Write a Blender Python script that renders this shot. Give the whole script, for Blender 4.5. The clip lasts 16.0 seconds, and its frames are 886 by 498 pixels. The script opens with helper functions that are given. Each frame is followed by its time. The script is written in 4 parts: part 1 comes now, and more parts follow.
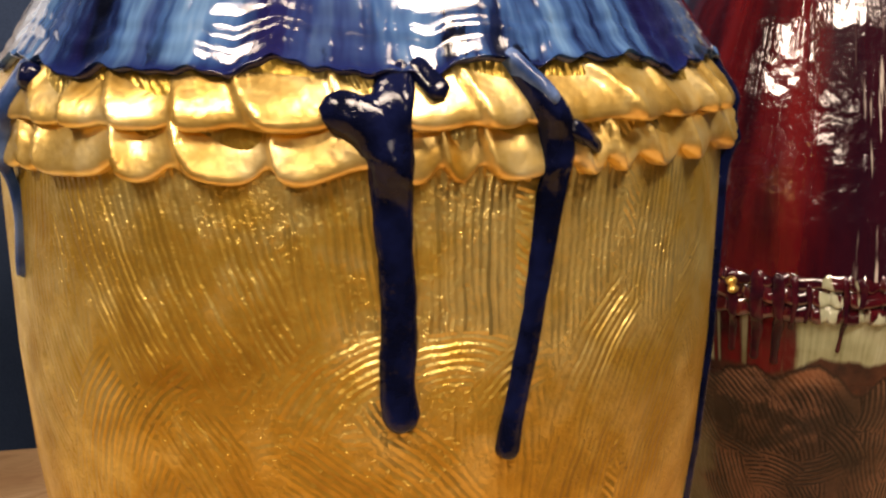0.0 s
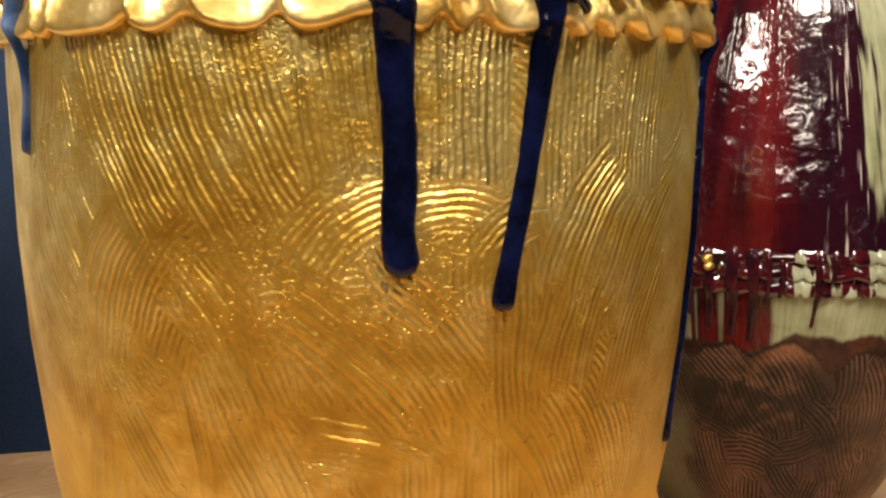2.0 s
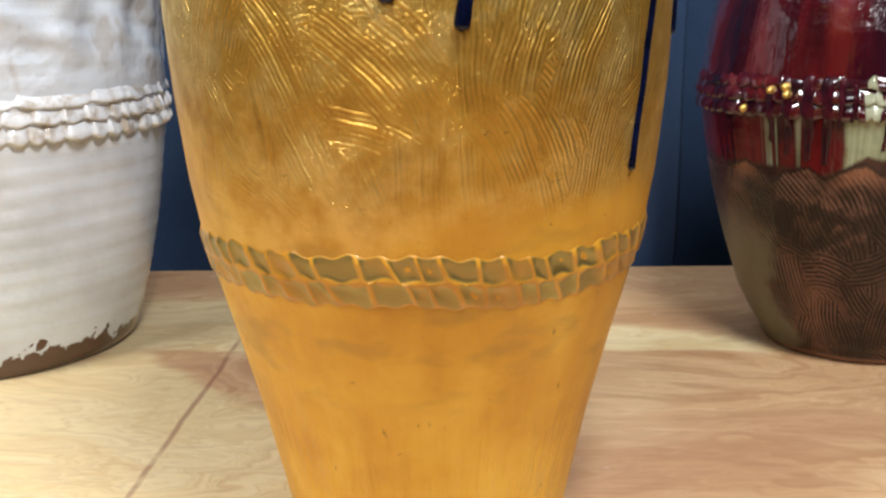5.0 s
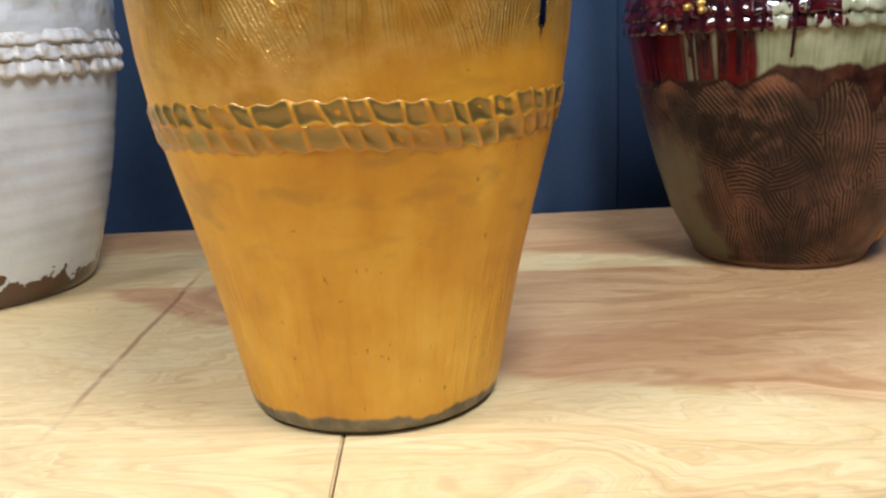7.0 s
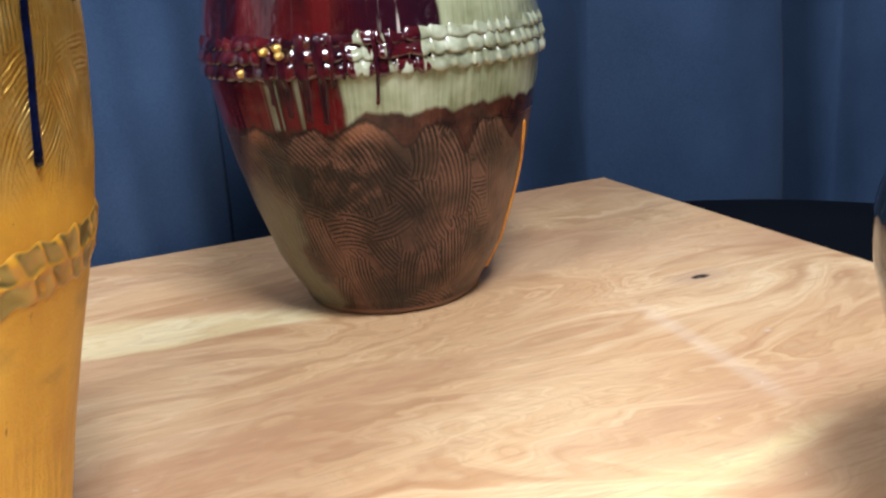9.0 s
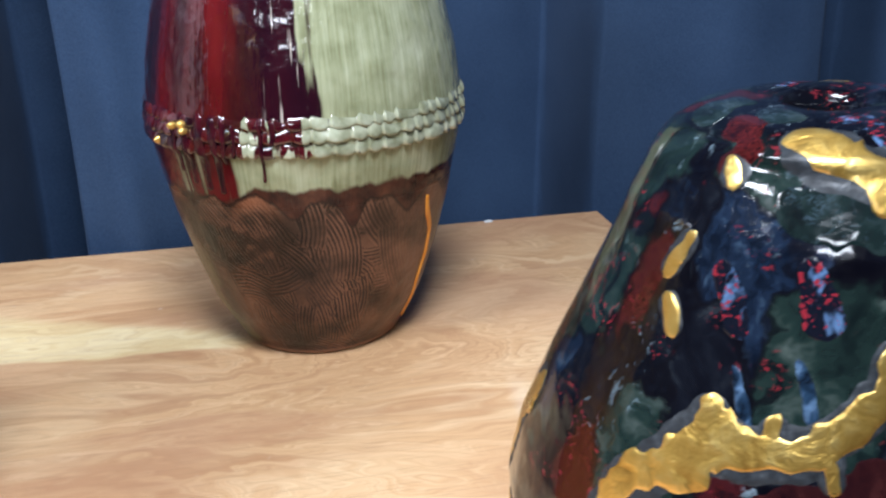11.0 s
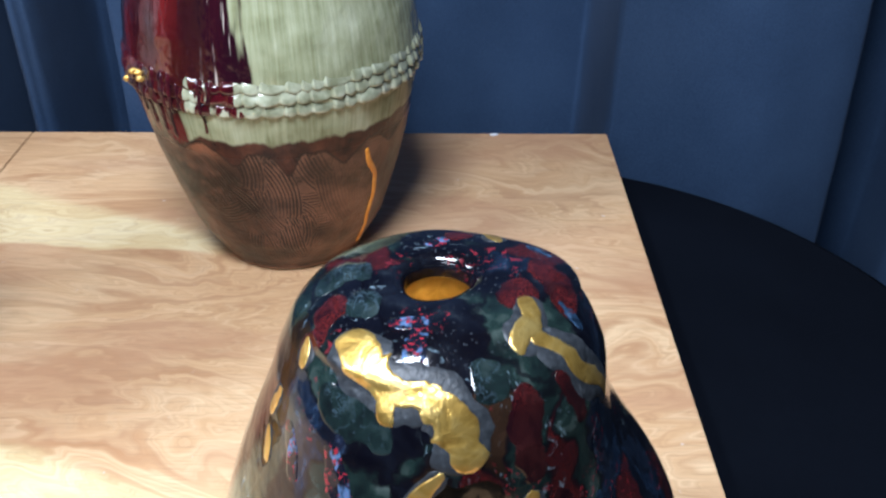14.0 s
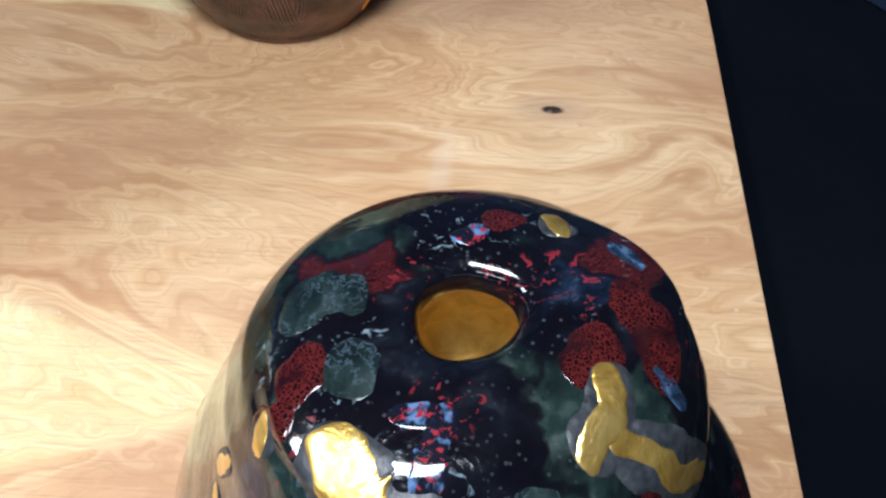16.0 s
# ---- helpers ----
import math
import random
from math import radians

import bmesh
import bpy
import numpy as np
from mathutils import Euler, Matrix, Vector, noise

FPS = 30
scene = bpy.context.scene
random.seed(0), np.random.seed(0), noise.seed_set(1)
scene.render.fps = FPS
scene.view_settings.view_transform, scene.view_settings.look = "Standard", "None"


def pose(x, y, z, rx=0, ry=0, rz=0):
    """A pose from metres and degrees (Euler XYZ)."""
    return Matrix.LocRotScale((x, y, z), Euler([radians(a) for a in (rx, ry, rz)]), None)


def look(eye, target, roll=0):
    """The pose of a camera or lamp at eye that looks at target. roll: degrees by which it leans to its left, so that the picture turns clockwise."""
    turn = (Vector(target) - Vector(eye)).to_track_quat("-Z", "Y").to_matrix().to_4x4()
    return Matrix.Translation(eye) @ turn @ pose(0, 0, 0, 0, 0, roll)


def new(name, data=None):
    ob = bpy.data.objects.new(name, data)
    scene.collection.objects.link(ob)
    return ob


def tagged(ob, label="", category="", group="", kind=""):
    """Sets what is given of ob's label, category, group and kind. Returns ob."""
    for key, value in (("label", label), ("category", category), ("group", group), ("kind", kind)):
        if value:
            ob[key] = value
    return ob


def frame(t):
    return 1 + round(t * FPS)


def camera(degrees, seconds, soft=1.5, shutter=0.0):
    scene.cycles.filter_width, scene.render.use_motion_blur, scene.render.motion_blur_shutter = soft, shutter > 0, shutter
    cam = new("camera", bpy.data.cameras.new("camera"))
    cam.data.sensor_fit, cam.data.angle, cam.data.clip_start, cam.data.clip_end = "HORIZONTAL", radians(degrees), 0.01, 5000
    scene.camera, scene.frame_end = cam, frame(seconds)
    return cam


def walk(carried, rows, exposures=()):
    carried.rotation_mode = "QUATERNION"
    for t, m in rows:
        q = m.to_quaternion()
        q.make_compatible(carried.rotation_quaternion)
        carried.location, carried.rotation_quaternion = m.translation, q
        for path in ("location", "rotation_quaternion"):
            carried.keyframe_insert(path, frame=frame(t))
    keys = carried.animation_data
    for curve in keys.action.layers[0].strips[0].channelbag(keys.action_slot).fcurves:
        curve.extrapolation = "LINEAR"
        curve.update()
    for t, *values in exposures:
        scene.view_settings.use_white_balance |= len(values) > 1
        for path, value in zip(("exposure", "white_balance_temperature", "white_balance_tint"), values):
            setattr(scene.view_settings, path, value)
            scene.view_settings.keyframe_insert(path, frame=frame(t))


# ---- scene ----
cam = camera(51.4, 16.0, soft=2.4, shutter=0.25)
PATH = [
    (0, (0.014, 0.159, 1.177), (0.348, 2.082, 0.74), -0.4),
    (0.5, (0.007, 0.16, 1.16), (0.354, 2.089, 0.76), -0.5),
    (1, (0.001, 0.155, 1.143), (0.374, 2.083, 0.764), -0.4),
    (1.5, (-0.001, 0.148, 1.131), (0.393, 2.077, 0.78), -0.3),
    (2, (0.002, 0.139, 1.119), (0.401, 2.074, 0.808), -0.0),
    (2.5, (0.007, 0.121, 1.109), (0.366, 2.068, 0.826), -0.1),
    (3, (0.017, 0.1, 1.105), (0.31, 2.057, 0.814), -0.7),
    (3.5, (0.027, 0.068, 1.105), (0.248, 2.029, 0.78), -1.2),
    (4, (0.042, 0.04, 1.093), (0.173, 2.005, 0.744), -1.4),
    (4.5, (0.059, 0.018, 1.077), (0.092, 1.98, 0.69), -1.0),
    (5, (0.078, 0.003, 1.061), (0.019, 1.943, 0.579), -1.0),
    (5.2, (0.087, -0.004, 1.057), (-0.011, 1.926, 0.54), -1.6),
    (7.3, (0.096, -0.058, 0.973), (0.181, 1.893, 0.539), -3.3),
    (7.5, (0.098, -0.048, 0.97), (0.303, 1.894, 0.538), -3.3),
    (8, (0.119, -0.023, 0.971), (0.571, 1.873, 0.522), -3.8),
    (8.5, (0.151, 0.007, 0.996), (0.733, 1.851, 0.487), -4.3),
    (9, (0.169, 0.043, 1.055), (0.89, 1.815, 0.471), -4.2),
    (9.5, (0.194, 0.053, 1.097), (0.92, 1.819, 0.501), -3.1),
    (9.7, (0.218, 0.042, 1.103), (0.903, 1.83, 0.525), -2.8),
    (11.8, (0.51, -0.099, 1.234), (0.636, 1.723, 0.418), -0.4),
    (12, (0.532, -0.111, 1.237), (0.587, 1.71, 0.413), -0.2),
    (12.5, (0.577, -0.132, 1.247), (0.551, 1.649, 0.336), 0.1),
    (13, (0.602, -0.137, 1.271), (0.598, 1.594, 0.27), 1.4),
    (13.5, (0.619, -0.12, 1.314), (0.624, 1.58, 0.261), 1.2),
    (14, (0.634, -0.071, 1.36), (0.639, 1.593, 0.251), 0.3),
    (14.5, (0.632, -0.014, 1.377), (0.624, 1.55, 0.13), 0.5),
    (15, (0.622, 0.045, 1.376), (0.591, 1.483, -0.014), 1.3),
    (15.5, (0.624, 0.096, 1.359), (0.599, 1.405, -0.153), 2.1),
    (16, (0.623, 0.133, 1.344), (0.628, 1.317, -0.269), 3.4),
]
EXPOSURES = [(0.0, -0.46, 8700, 23), (1.5, -0.4, 8300, 18), (3.0, -0.22, 6400, 11), (5.0, -0.14, 6100, 10), (7.5, -0.36, 5900, 10), (9.5, 0.12, 5600, 10), (12.5, 0.08, 5350, 10), (14.5, 0.12, 5250, 10), (16.0, -0.15, 5550, 10)]
walk(cam, [(t, look(eye, target, roll)) for t, eye, target, roll in PATH], EXPOSURES)

# ---------------------------------------------------------------- light
world = bpy.data.worlds.new("room")
scene.world = world
world.use_nodes = True
world.node_tree.nodes["Background"].inputs[0].default_value = (0.75, 0.82, 1.0, 1)
world.node_tree.nodes["Background"].inputs[1].default_value = 0.02


def lamp(name, place, target, sx, sy, watts, colour):
    data = bpy.data.lights.new(name, "AREA")
    data.shape, data.size, data.size_y, data.energy, data.color = "RECTANGLE", sx, sy, watts, colour
    ob = new(name, data)
    ob.matrix_world = look(place, target)
    return ob


lamp("ceiling_lamp", (-0.80, -0.04, 2.28), (0.1, 0.6, 0.8), 0.44, 0.32, 30, (1.0, 0.97, 0.92))
lamp("ceiling_lamp", (0.44, -0.04, 2.25), (0.45, 0.6, 0.8), 0.46, 0.36, 34, (1.0, 0.97, 0.92))
lamp("ceiling_lamp", (-0.25, -1.75, 2.40), (0.1, 0.6, 0.9), 0.90, 0.16, 13, (1.0, 0.97, 0.92))


# ---------------------------------------------------------------- material helpers
class Nodes:
    """A node material: each call adds one node and returns the socket that it gives out."""

    def __init__(self, name):
        self.mat = bpy.data.materials.new(name)
        self.mat.use_nodes = True
        self.tree = self.mat.node_tree
        self.bsdf = self.tree.nodes["Principled BSDF"]

    def put(self, socket, value):
        if isinstance(value, bpy.types.NodeSocket):
            self.tree.links.new(value, socket)
        elif isinstance(value, tuple) and len(value) == 3 and socket.type == "RGBA":
            socket.default_value = (*value, 1)
        else:
            socket.default_value = value

    def node(self, kind):
        return self.tree.nodes.new(kind)

    def coord(self, which="Object"):
        return self.node("ShaderNodeTexCoord").outputs[which]

    def math(self, op, a, b=0.0, c=0.5):
        n = self.node("ShaderNodeMath")
        n.operation = op
        for s, v in zip(n.inputs, (a, b, c)):
            self.put(s, v)
        return n.outputs[0]

    def vmath(self, op, a, b=(0, 0, 0), scale=None):
        n = self.node("ShaderNodeVectorMath")
        n.operation = op
        self.put(n.inputs[0], a)
        self.put(n.inputs[1], b)
        if scale is not None:
            self.put(n.inputs["Scale"], scale)
        return n.outputs["Value" if op in ("LENGTH", "DISTANCE", "DOT_PRODUCT") else "Vector"]

    def split(self, v):
        n = self.node("ShaderNodeSeparateXYZ")
        self.put(n.inputs[0], v)
        return n.outputs

    def join(self, x, y=0.0, z=0.0):
        n = self.node("ShaderNodeCombineXYZ")
        for s, v in zip(n.inputs, (x, y, z)):
            self.put(s, v)
        return n.outputs[0]

    def noise(self, v, scale, detail=3.0, rough=0.55, distortion=0.0, colour=False):
        n = self.node("ShaderNodeTexNoise")
        for key, value in (("Vector", v), ("Scale", scale), ("Detail", detail), ("Roughness", rough), ("Distortion", distortion)):
            self.put(n.inputs[key], value)
        return n.outputs["Color" if colour else "Fac"]

    def cells(self, v, scale, feature="F1", flat=False, randomness=1.0):
        n = self.node("ShaderNodeTexVoronoi")
        n.feature = feature
        n.voronoi_dimensions = "2D" if flat else "3D"
        self.put(n.inputs["Vector"], v)
        self.put(n.inputs["Scale"], scale)
        self.put(n.inputs["Randomness"], randomness)
        return n.outputs

    def span(self, v, a, b, c=0.0, d=1.0):
        n = self.node("ShaderNodeMapRange")
        n.interpolation_type = "SMOOTHSTEP"
        for s, value in zip(n.inputs, (v, a, b, c, d)):
            self.put(s, value)
        return n.outputs[0]

    def ramp(self, v, *stops):
        n = self.node("ShaderNodeValToRGB")
        e = n.color_ramp.elements
        while len(e) < len(stops):
            e.new(0.5)
        for el, (p, c) in zip(e, stops):
            el.position, el.color = p, (*c, 1)
        self.put(n.inputs[0], v)
        return n.outputs[0]

    def mix(self, f, a, b, blend="MIX"):
        n = self.node("ShaderNodeMix")
        n.data_type, n.blend_type = "RGBA", blend
        self.put(n.inputs[0], f)
        self.put(n.inputs[6], a)
        self.put(n.inputs[7], b)
        return n.outputs[2]

    def bump(self, h, distance, strength=1.0, normal=None):
        n = self.node("ShaderNodeBump")
        self.put(n.inputs["Height"], h)
        n.inputs["Distance"].default_value = distance
        n.inputs["Strength"].default_value = strength
        if normal is not None:
            self.put(n.inputs["Normal"], normal)
        return n.outputs[0]

    def out(self, colour, rough=0.5, metal=0.0, normal=None, coat=0.0, coat_rough=0.05, spec=None, sheen=None, coat_normal=None):
        for key, value in (("Base Color", colour), ("Roughness", rough), ("Metallic", metal), ("Normal", normal), ("Coat Normal", coat_normal), ("Coat Weight", coat), ("Coat Roughness", coat_rough), ("Specular IOR Level", spec), ("Sheen Weight", sheen)):
            if value is not None:
                self.put(self.bsdf.inputs[key], value)
        return self.mat


# ---------------------------------------------------------------- materials
def comb_lines(m, pitch, even=0.24):
    """Lines of comb strokes: the layer "comb" holds how far each place lies across its stroke and how deep it was pressed. Gives height 0 to 1."""
    n = m.node("ShaderNodeUVMap")
    n.uv_map = "comb"
    d, fade, _ = m.split(n.outputs[0])
    uv = m.coord("UV")
    d = m.math("ADD", d, m.math("MULTIPLY", m.math("SUBTRACT", m.noise(uv, 26.0, 3), 0.5), 0.006))
    x, y, _ = m.split(uv)
    n = m.noise(m.join(m.math("MULTIPLY", d, 0.95 / pitch), m.math("MULTIPLY", x, 16.0), m.math("MULTIPLY", y, 16.0)), 1.0, 1.0, 0.4)
    tooth = m.math("MULTIPLY_ADD", m.math("SINE", m.math("MULTIPLY", d, 2 * math.pi / pitch)), 0.5, 0.5)
    lines = m.math("ADD", m.math("MULTIPLY", m.span(n, 0.32, 0.68), 1.0 - even), m.math("MULTIPLY", tooth, even))
    return m.math("MULTIPLY_ADD", m.math("SUBTRACT", lines, 0.5), fade, 0.5)


def gold_body():
    m = Nodes("gold_lustre_and_amber_glaze")
    uv, ob = m.coord("UV"), m.coord()
    h = m.split(ob)[2]
    lines = comb_lines(m, 0.0025, 0.45)
    big = m.noise(ob, 9.0, 4)
    low = m.span(m.math("ADD", h, m.math("MULTIPLY_ADD", big, 0.20, -0.06)), 0.315, 0.235)
    fine = m.noise(ob, 520.0, 2)
    mid = m.noise(ob, 55.0, 4)
    strength = m.math("MULTIPLY", m.span(h, 0.205, 0.25), m.span(m.noise(uv, 14.0, 3), 0.30, 0.52, 0.45, 1.0))
    strength = m.math("MULTIPLY", strength, m.span(low, 0.0, 1.0, 1.0, 0.6))
    strength = m.math("MULTIPLY", strength, m.span(m.noise(uv, 42.0, 2), 0.36, 0.58, 0.65, 1.25))
    height = m.math("ADD", m.math("MULTIPLY", lines, strength), m.math("MULTIPLY", fine, 0.62))
    height = m.math("ADD", height, m.math("MULTIPLY", mid, 0.55))
    gold = m.ramp(m.math("ADD", m.math("MULTIPLY", mid, 0.55), m.math("MULTIPLY", big, 0.5)), (0.36, (0.33, 0.180, 0.020)), (0.50, (0.58, 0.375, 0.070)), (0.64, (0.86, 0.68, 0.25)))
    amber = m.ramp(m.math("ADD", m.math("MULTIPLY", m.noise(ob, 14.0, 4), 0.75), m.math("MULTIPLY", m.noise(m.vmath("MULTIPLY", uv, (38.0, 9.0, 1.0)), 1.0, 4), 0.25)), (0.30, (0.50, 0.215, 0.010)), (0.5, (0.66, 0.340, 0.020)), (0.66, (0.77, 0.455, 0.050)))
    warm = m.span(m.math("ADD", h, m.math("MULTIPLY", big, 0.16)), 0.450, 0.345, 0.0, 0.46)
    gold = m.mix(warm, gold, m.ramp(mid, (0.28, (0.42, 0.165, 0.010)), (0.72, (0.72, 0.39, 0.055))))
    col = m.mix(low, gold, amber)
    groove = m.math("MULTIPLY", m.math("MULTIPLY", m.span(lines, 0.50, 0.22), strength), 0.16)
    col = m.mix(groove, col, (0.20, 0.105, 0.018))
    dots = m.span(m.noise(m.vmath("MULTIPLY", ob, (1.0, 1.0, 2.4)), 80.0, 3, 0.7), 0.70, 0.74)
    col = m.mix(m.math("MULTIPLY", dots, 0.55), col, (0.12, 0.06, 0.02))
    grit = m.math("MULTIPLY", m.math("MULTIPLY", m.span(low, 0.6, 0.0), m.span(m.noise(ob, 560.0, 2, 0.65), 0.50, 0.75)), m.span(m.noise(ob, 26.0, 3), 0.46, 0.60))
    height = m.math("ADD", height, m.math("MULTIPLY", grit, 0.35))
    rings = m.math("MULTIPLY", m.noise(m.vmath("MULTIPLY", ob, (5.0, 5.0, 130.0)), 1.0, 2), m.math("MULTIPLY", m.span(h, 0.17, 0.13), 0.8))
    height = m.math("ADD", height, rings)
    dents = m.math("MULTIPLY", m.noise(m.vmath("MULTIPLY", uv, (62.0, 12.0, 1.0)), 1.0, 3), m.span(h, 0.15, 0.06, 0.0, 6.0))
    height = m.math("ADD", height, dents)
    nick = m.math("MULTIPLY", m.span(m.noise(m.vmath("MULTIPLY", uv, (150.0, 60.0, 1.0)), 1.0, 3, 0.6), 0.68, 0.73), m.span(h, 0.19, 0.16))
    col = m.mix(m.math("MULTIPLY", nick, 0.7), col, (0.10, 0.055, 0.015))
    dull = m.math("MULTIPLY", m.span(m.noise(m.vmath("MULTIPLY", uv, (16.0, 42.0, 1.0)), 1.0, 3), 0.50, 0.68, 0.0, 0.5), m.math("MULTIPLY", m.span(h, 0.10, 0.13), m.span(h, 0.30, 0.18)))
    col = m.mix(dull, col, (0.36, 0.20, 0.030))
    bare = m.span(m.math("ADD", h, m.math("MULTIPLY", m.noise(m.vmath("MULTIPLY", ob, (1.0, 1.0, 0.3)), 34.0, 3, 0.6), 0.016)), 0.0215, 0.0185)
    col = m.mix(bare, col, m.ramp(m.noise(ob, 60.0, 3), (0.35, (0.10, 0.085, 0.055)), (0.65, (0.23, 0.19, 0.12))))
    metal = m.math("MULTIPLY", m.math("SUBTRACT", 1.0, low), m.span(mid, 0.25, 0.6, 0.62, 0.86))
    rough = m.math("ADD", m.math("MULTIPLY", m.noise(ob, 160.0, 2), 0.22), m.math("MULTIPLY_ADD", low, 0.0, 0.31))
    return m.out(col, rough, metal, m.bump(height, 0.00085, 1.0))


def gold_coil():
    m = Nodes("bright_gold_lustre")
    ob = m.coord()
    n = m.noise(ob, 60.0, 4)
    col = m.ramp(n, (0.3, (0.58, 0.32, 0.05)), (0.5, (0.82, 0.57, 0.18)), (0.7, (0.94, 0.76, 0.38)))
    return m.out(col, m.math("MULTIPLY_ADD", n, 0.22, 0.24), 0.72, m.bump(m.math("ADD", m.noise(ob, 110.0, 2), m.math("MULTIPLY", m.noise(ob, 420.0, 2), 0.15)), 0.0013, 0.7), 0.6, 0.32)


def band_material():
    m = Nodes("amber_band_with_gold_thumb_marks")
    ob, uv = m.coord(), m.split(m.coord("UV"))
    u = m.math("ABSOLUTE", m.math("SUBTRACT", m.math("FRACT", uv[0]), 0.5))
    v = m.math("ABSOLUTE", m.math("SUBTRACT", m.math("FRACT", uv[1]), 0.5))
    inside = m.math("MULTIPLY", m.span(u, 0.46, 0.36), m.span(v, 0.46, 0.34))
    inside = m.math("MULTIPLY", inside, m.span(m.noise(ob, 26.0, 3), 0.35, 0.55, 0.35, 1.0))
    amber = m.ramp(m.noise(ob, 25.0, 3), (0.3, (0.46, 0.20, 0.012)), (0.7, (0.64, 0.32, 0.025)))
    col = m.mix(inside, amber, (0.30, 0.235, 0.075))
    return m.out(col, 0.30, m.math("MULTIPLY", inside, 0.7), m.bump(m.noise(ob, 200.0, 3), 0.0005, 0.6), 0.2, 0.15)


def blue_glaze():
    m = Nodes("streaked_blue_glaze")
    ob, uv = m.coord(), m.coord("UV")
    warp = m.vmath("ADD", uv, m.vmath("SCALE", m.vmath("SUBTRACT", m.noise(uv, 22.0, 3, colour=True), (0.5, 0.5, 0.5)), scale=0.012))
    s = m.noise(m.vmath("MULTIPLY", warp, (44.0, 7.0, 1.0)), 1.0, 4, 0.6)
    t = m.noise(m.vmath("MULTIPLY", warp, (21.0, 4.0, 1.0)), 1.0, 2)
    col = m.ramp(s, (0.38, (0.002, 0.003, 0.008)), (0.45, (0.006, 0.014, 0.060)), (0.51, (0.026, 0.080, 0.22)), (0.59, (0.085, 0.20, 0.38)), (0.76, (0.28, 0.40, 0.56)))
    col = m.mix(m.span(t, 0.56, 0.62, 0.0, 0.6), col, (0.012, 0.010, 0.080))
    pits = m.math("MULTIPLY", m.span(m.noise(m.vmath("MULTIPLY", warp, (70.0, 34.0, 1.0)), 1.0, 4, 0.65), 0.55, 0.60), m.span(m.noise(ob, 24.0, 2), 0.46, 0.56))
    col = m.mix(m.math("MULTIPLY", pits, 0.9), col, (0.003, 0.003, 0.006))
    edge = m.span(m.math("ADD", m.split(ob)[2], m.math("MULTIPLY", m.noise(ob, 70.0, 2), 0.006)), 0.4275, 0.4225)
    col = m.mix(edge, col, (0.006, 0.012, 0.075))
    return m.out(col, 0.12, 0.0, m.bump(m.math("ADD", m.noise(ob, 34.0, 2), m.math("ADD", m.math("MULTIPLY", s, 0.4), m.math("MULTIPLY", m.noise(m.vmath("MULTIPLY", warp, (9.0, 60.0, 1.0)), 1.0, 2), 0.2))), 0.006, 0.6), 1.0, 0.03, 0.2, coat_normal=m.bump(m.noise(ob, 30.0, 2), 0.0045, 0.7))


def drip_material(name, a, b, rough=0.1):
    m = Nodes(name)
    ob = m.coord()
    col = m.mix(m.span(m.noise(ob, 70.0, 3), 0.35, 0.7), a, b)
    return m.out(col, rough, 0.0, m.bump(m.noise(ob, 130.0, 3), 0.0016, 0.7), 0.25, 0.10, 0.15)


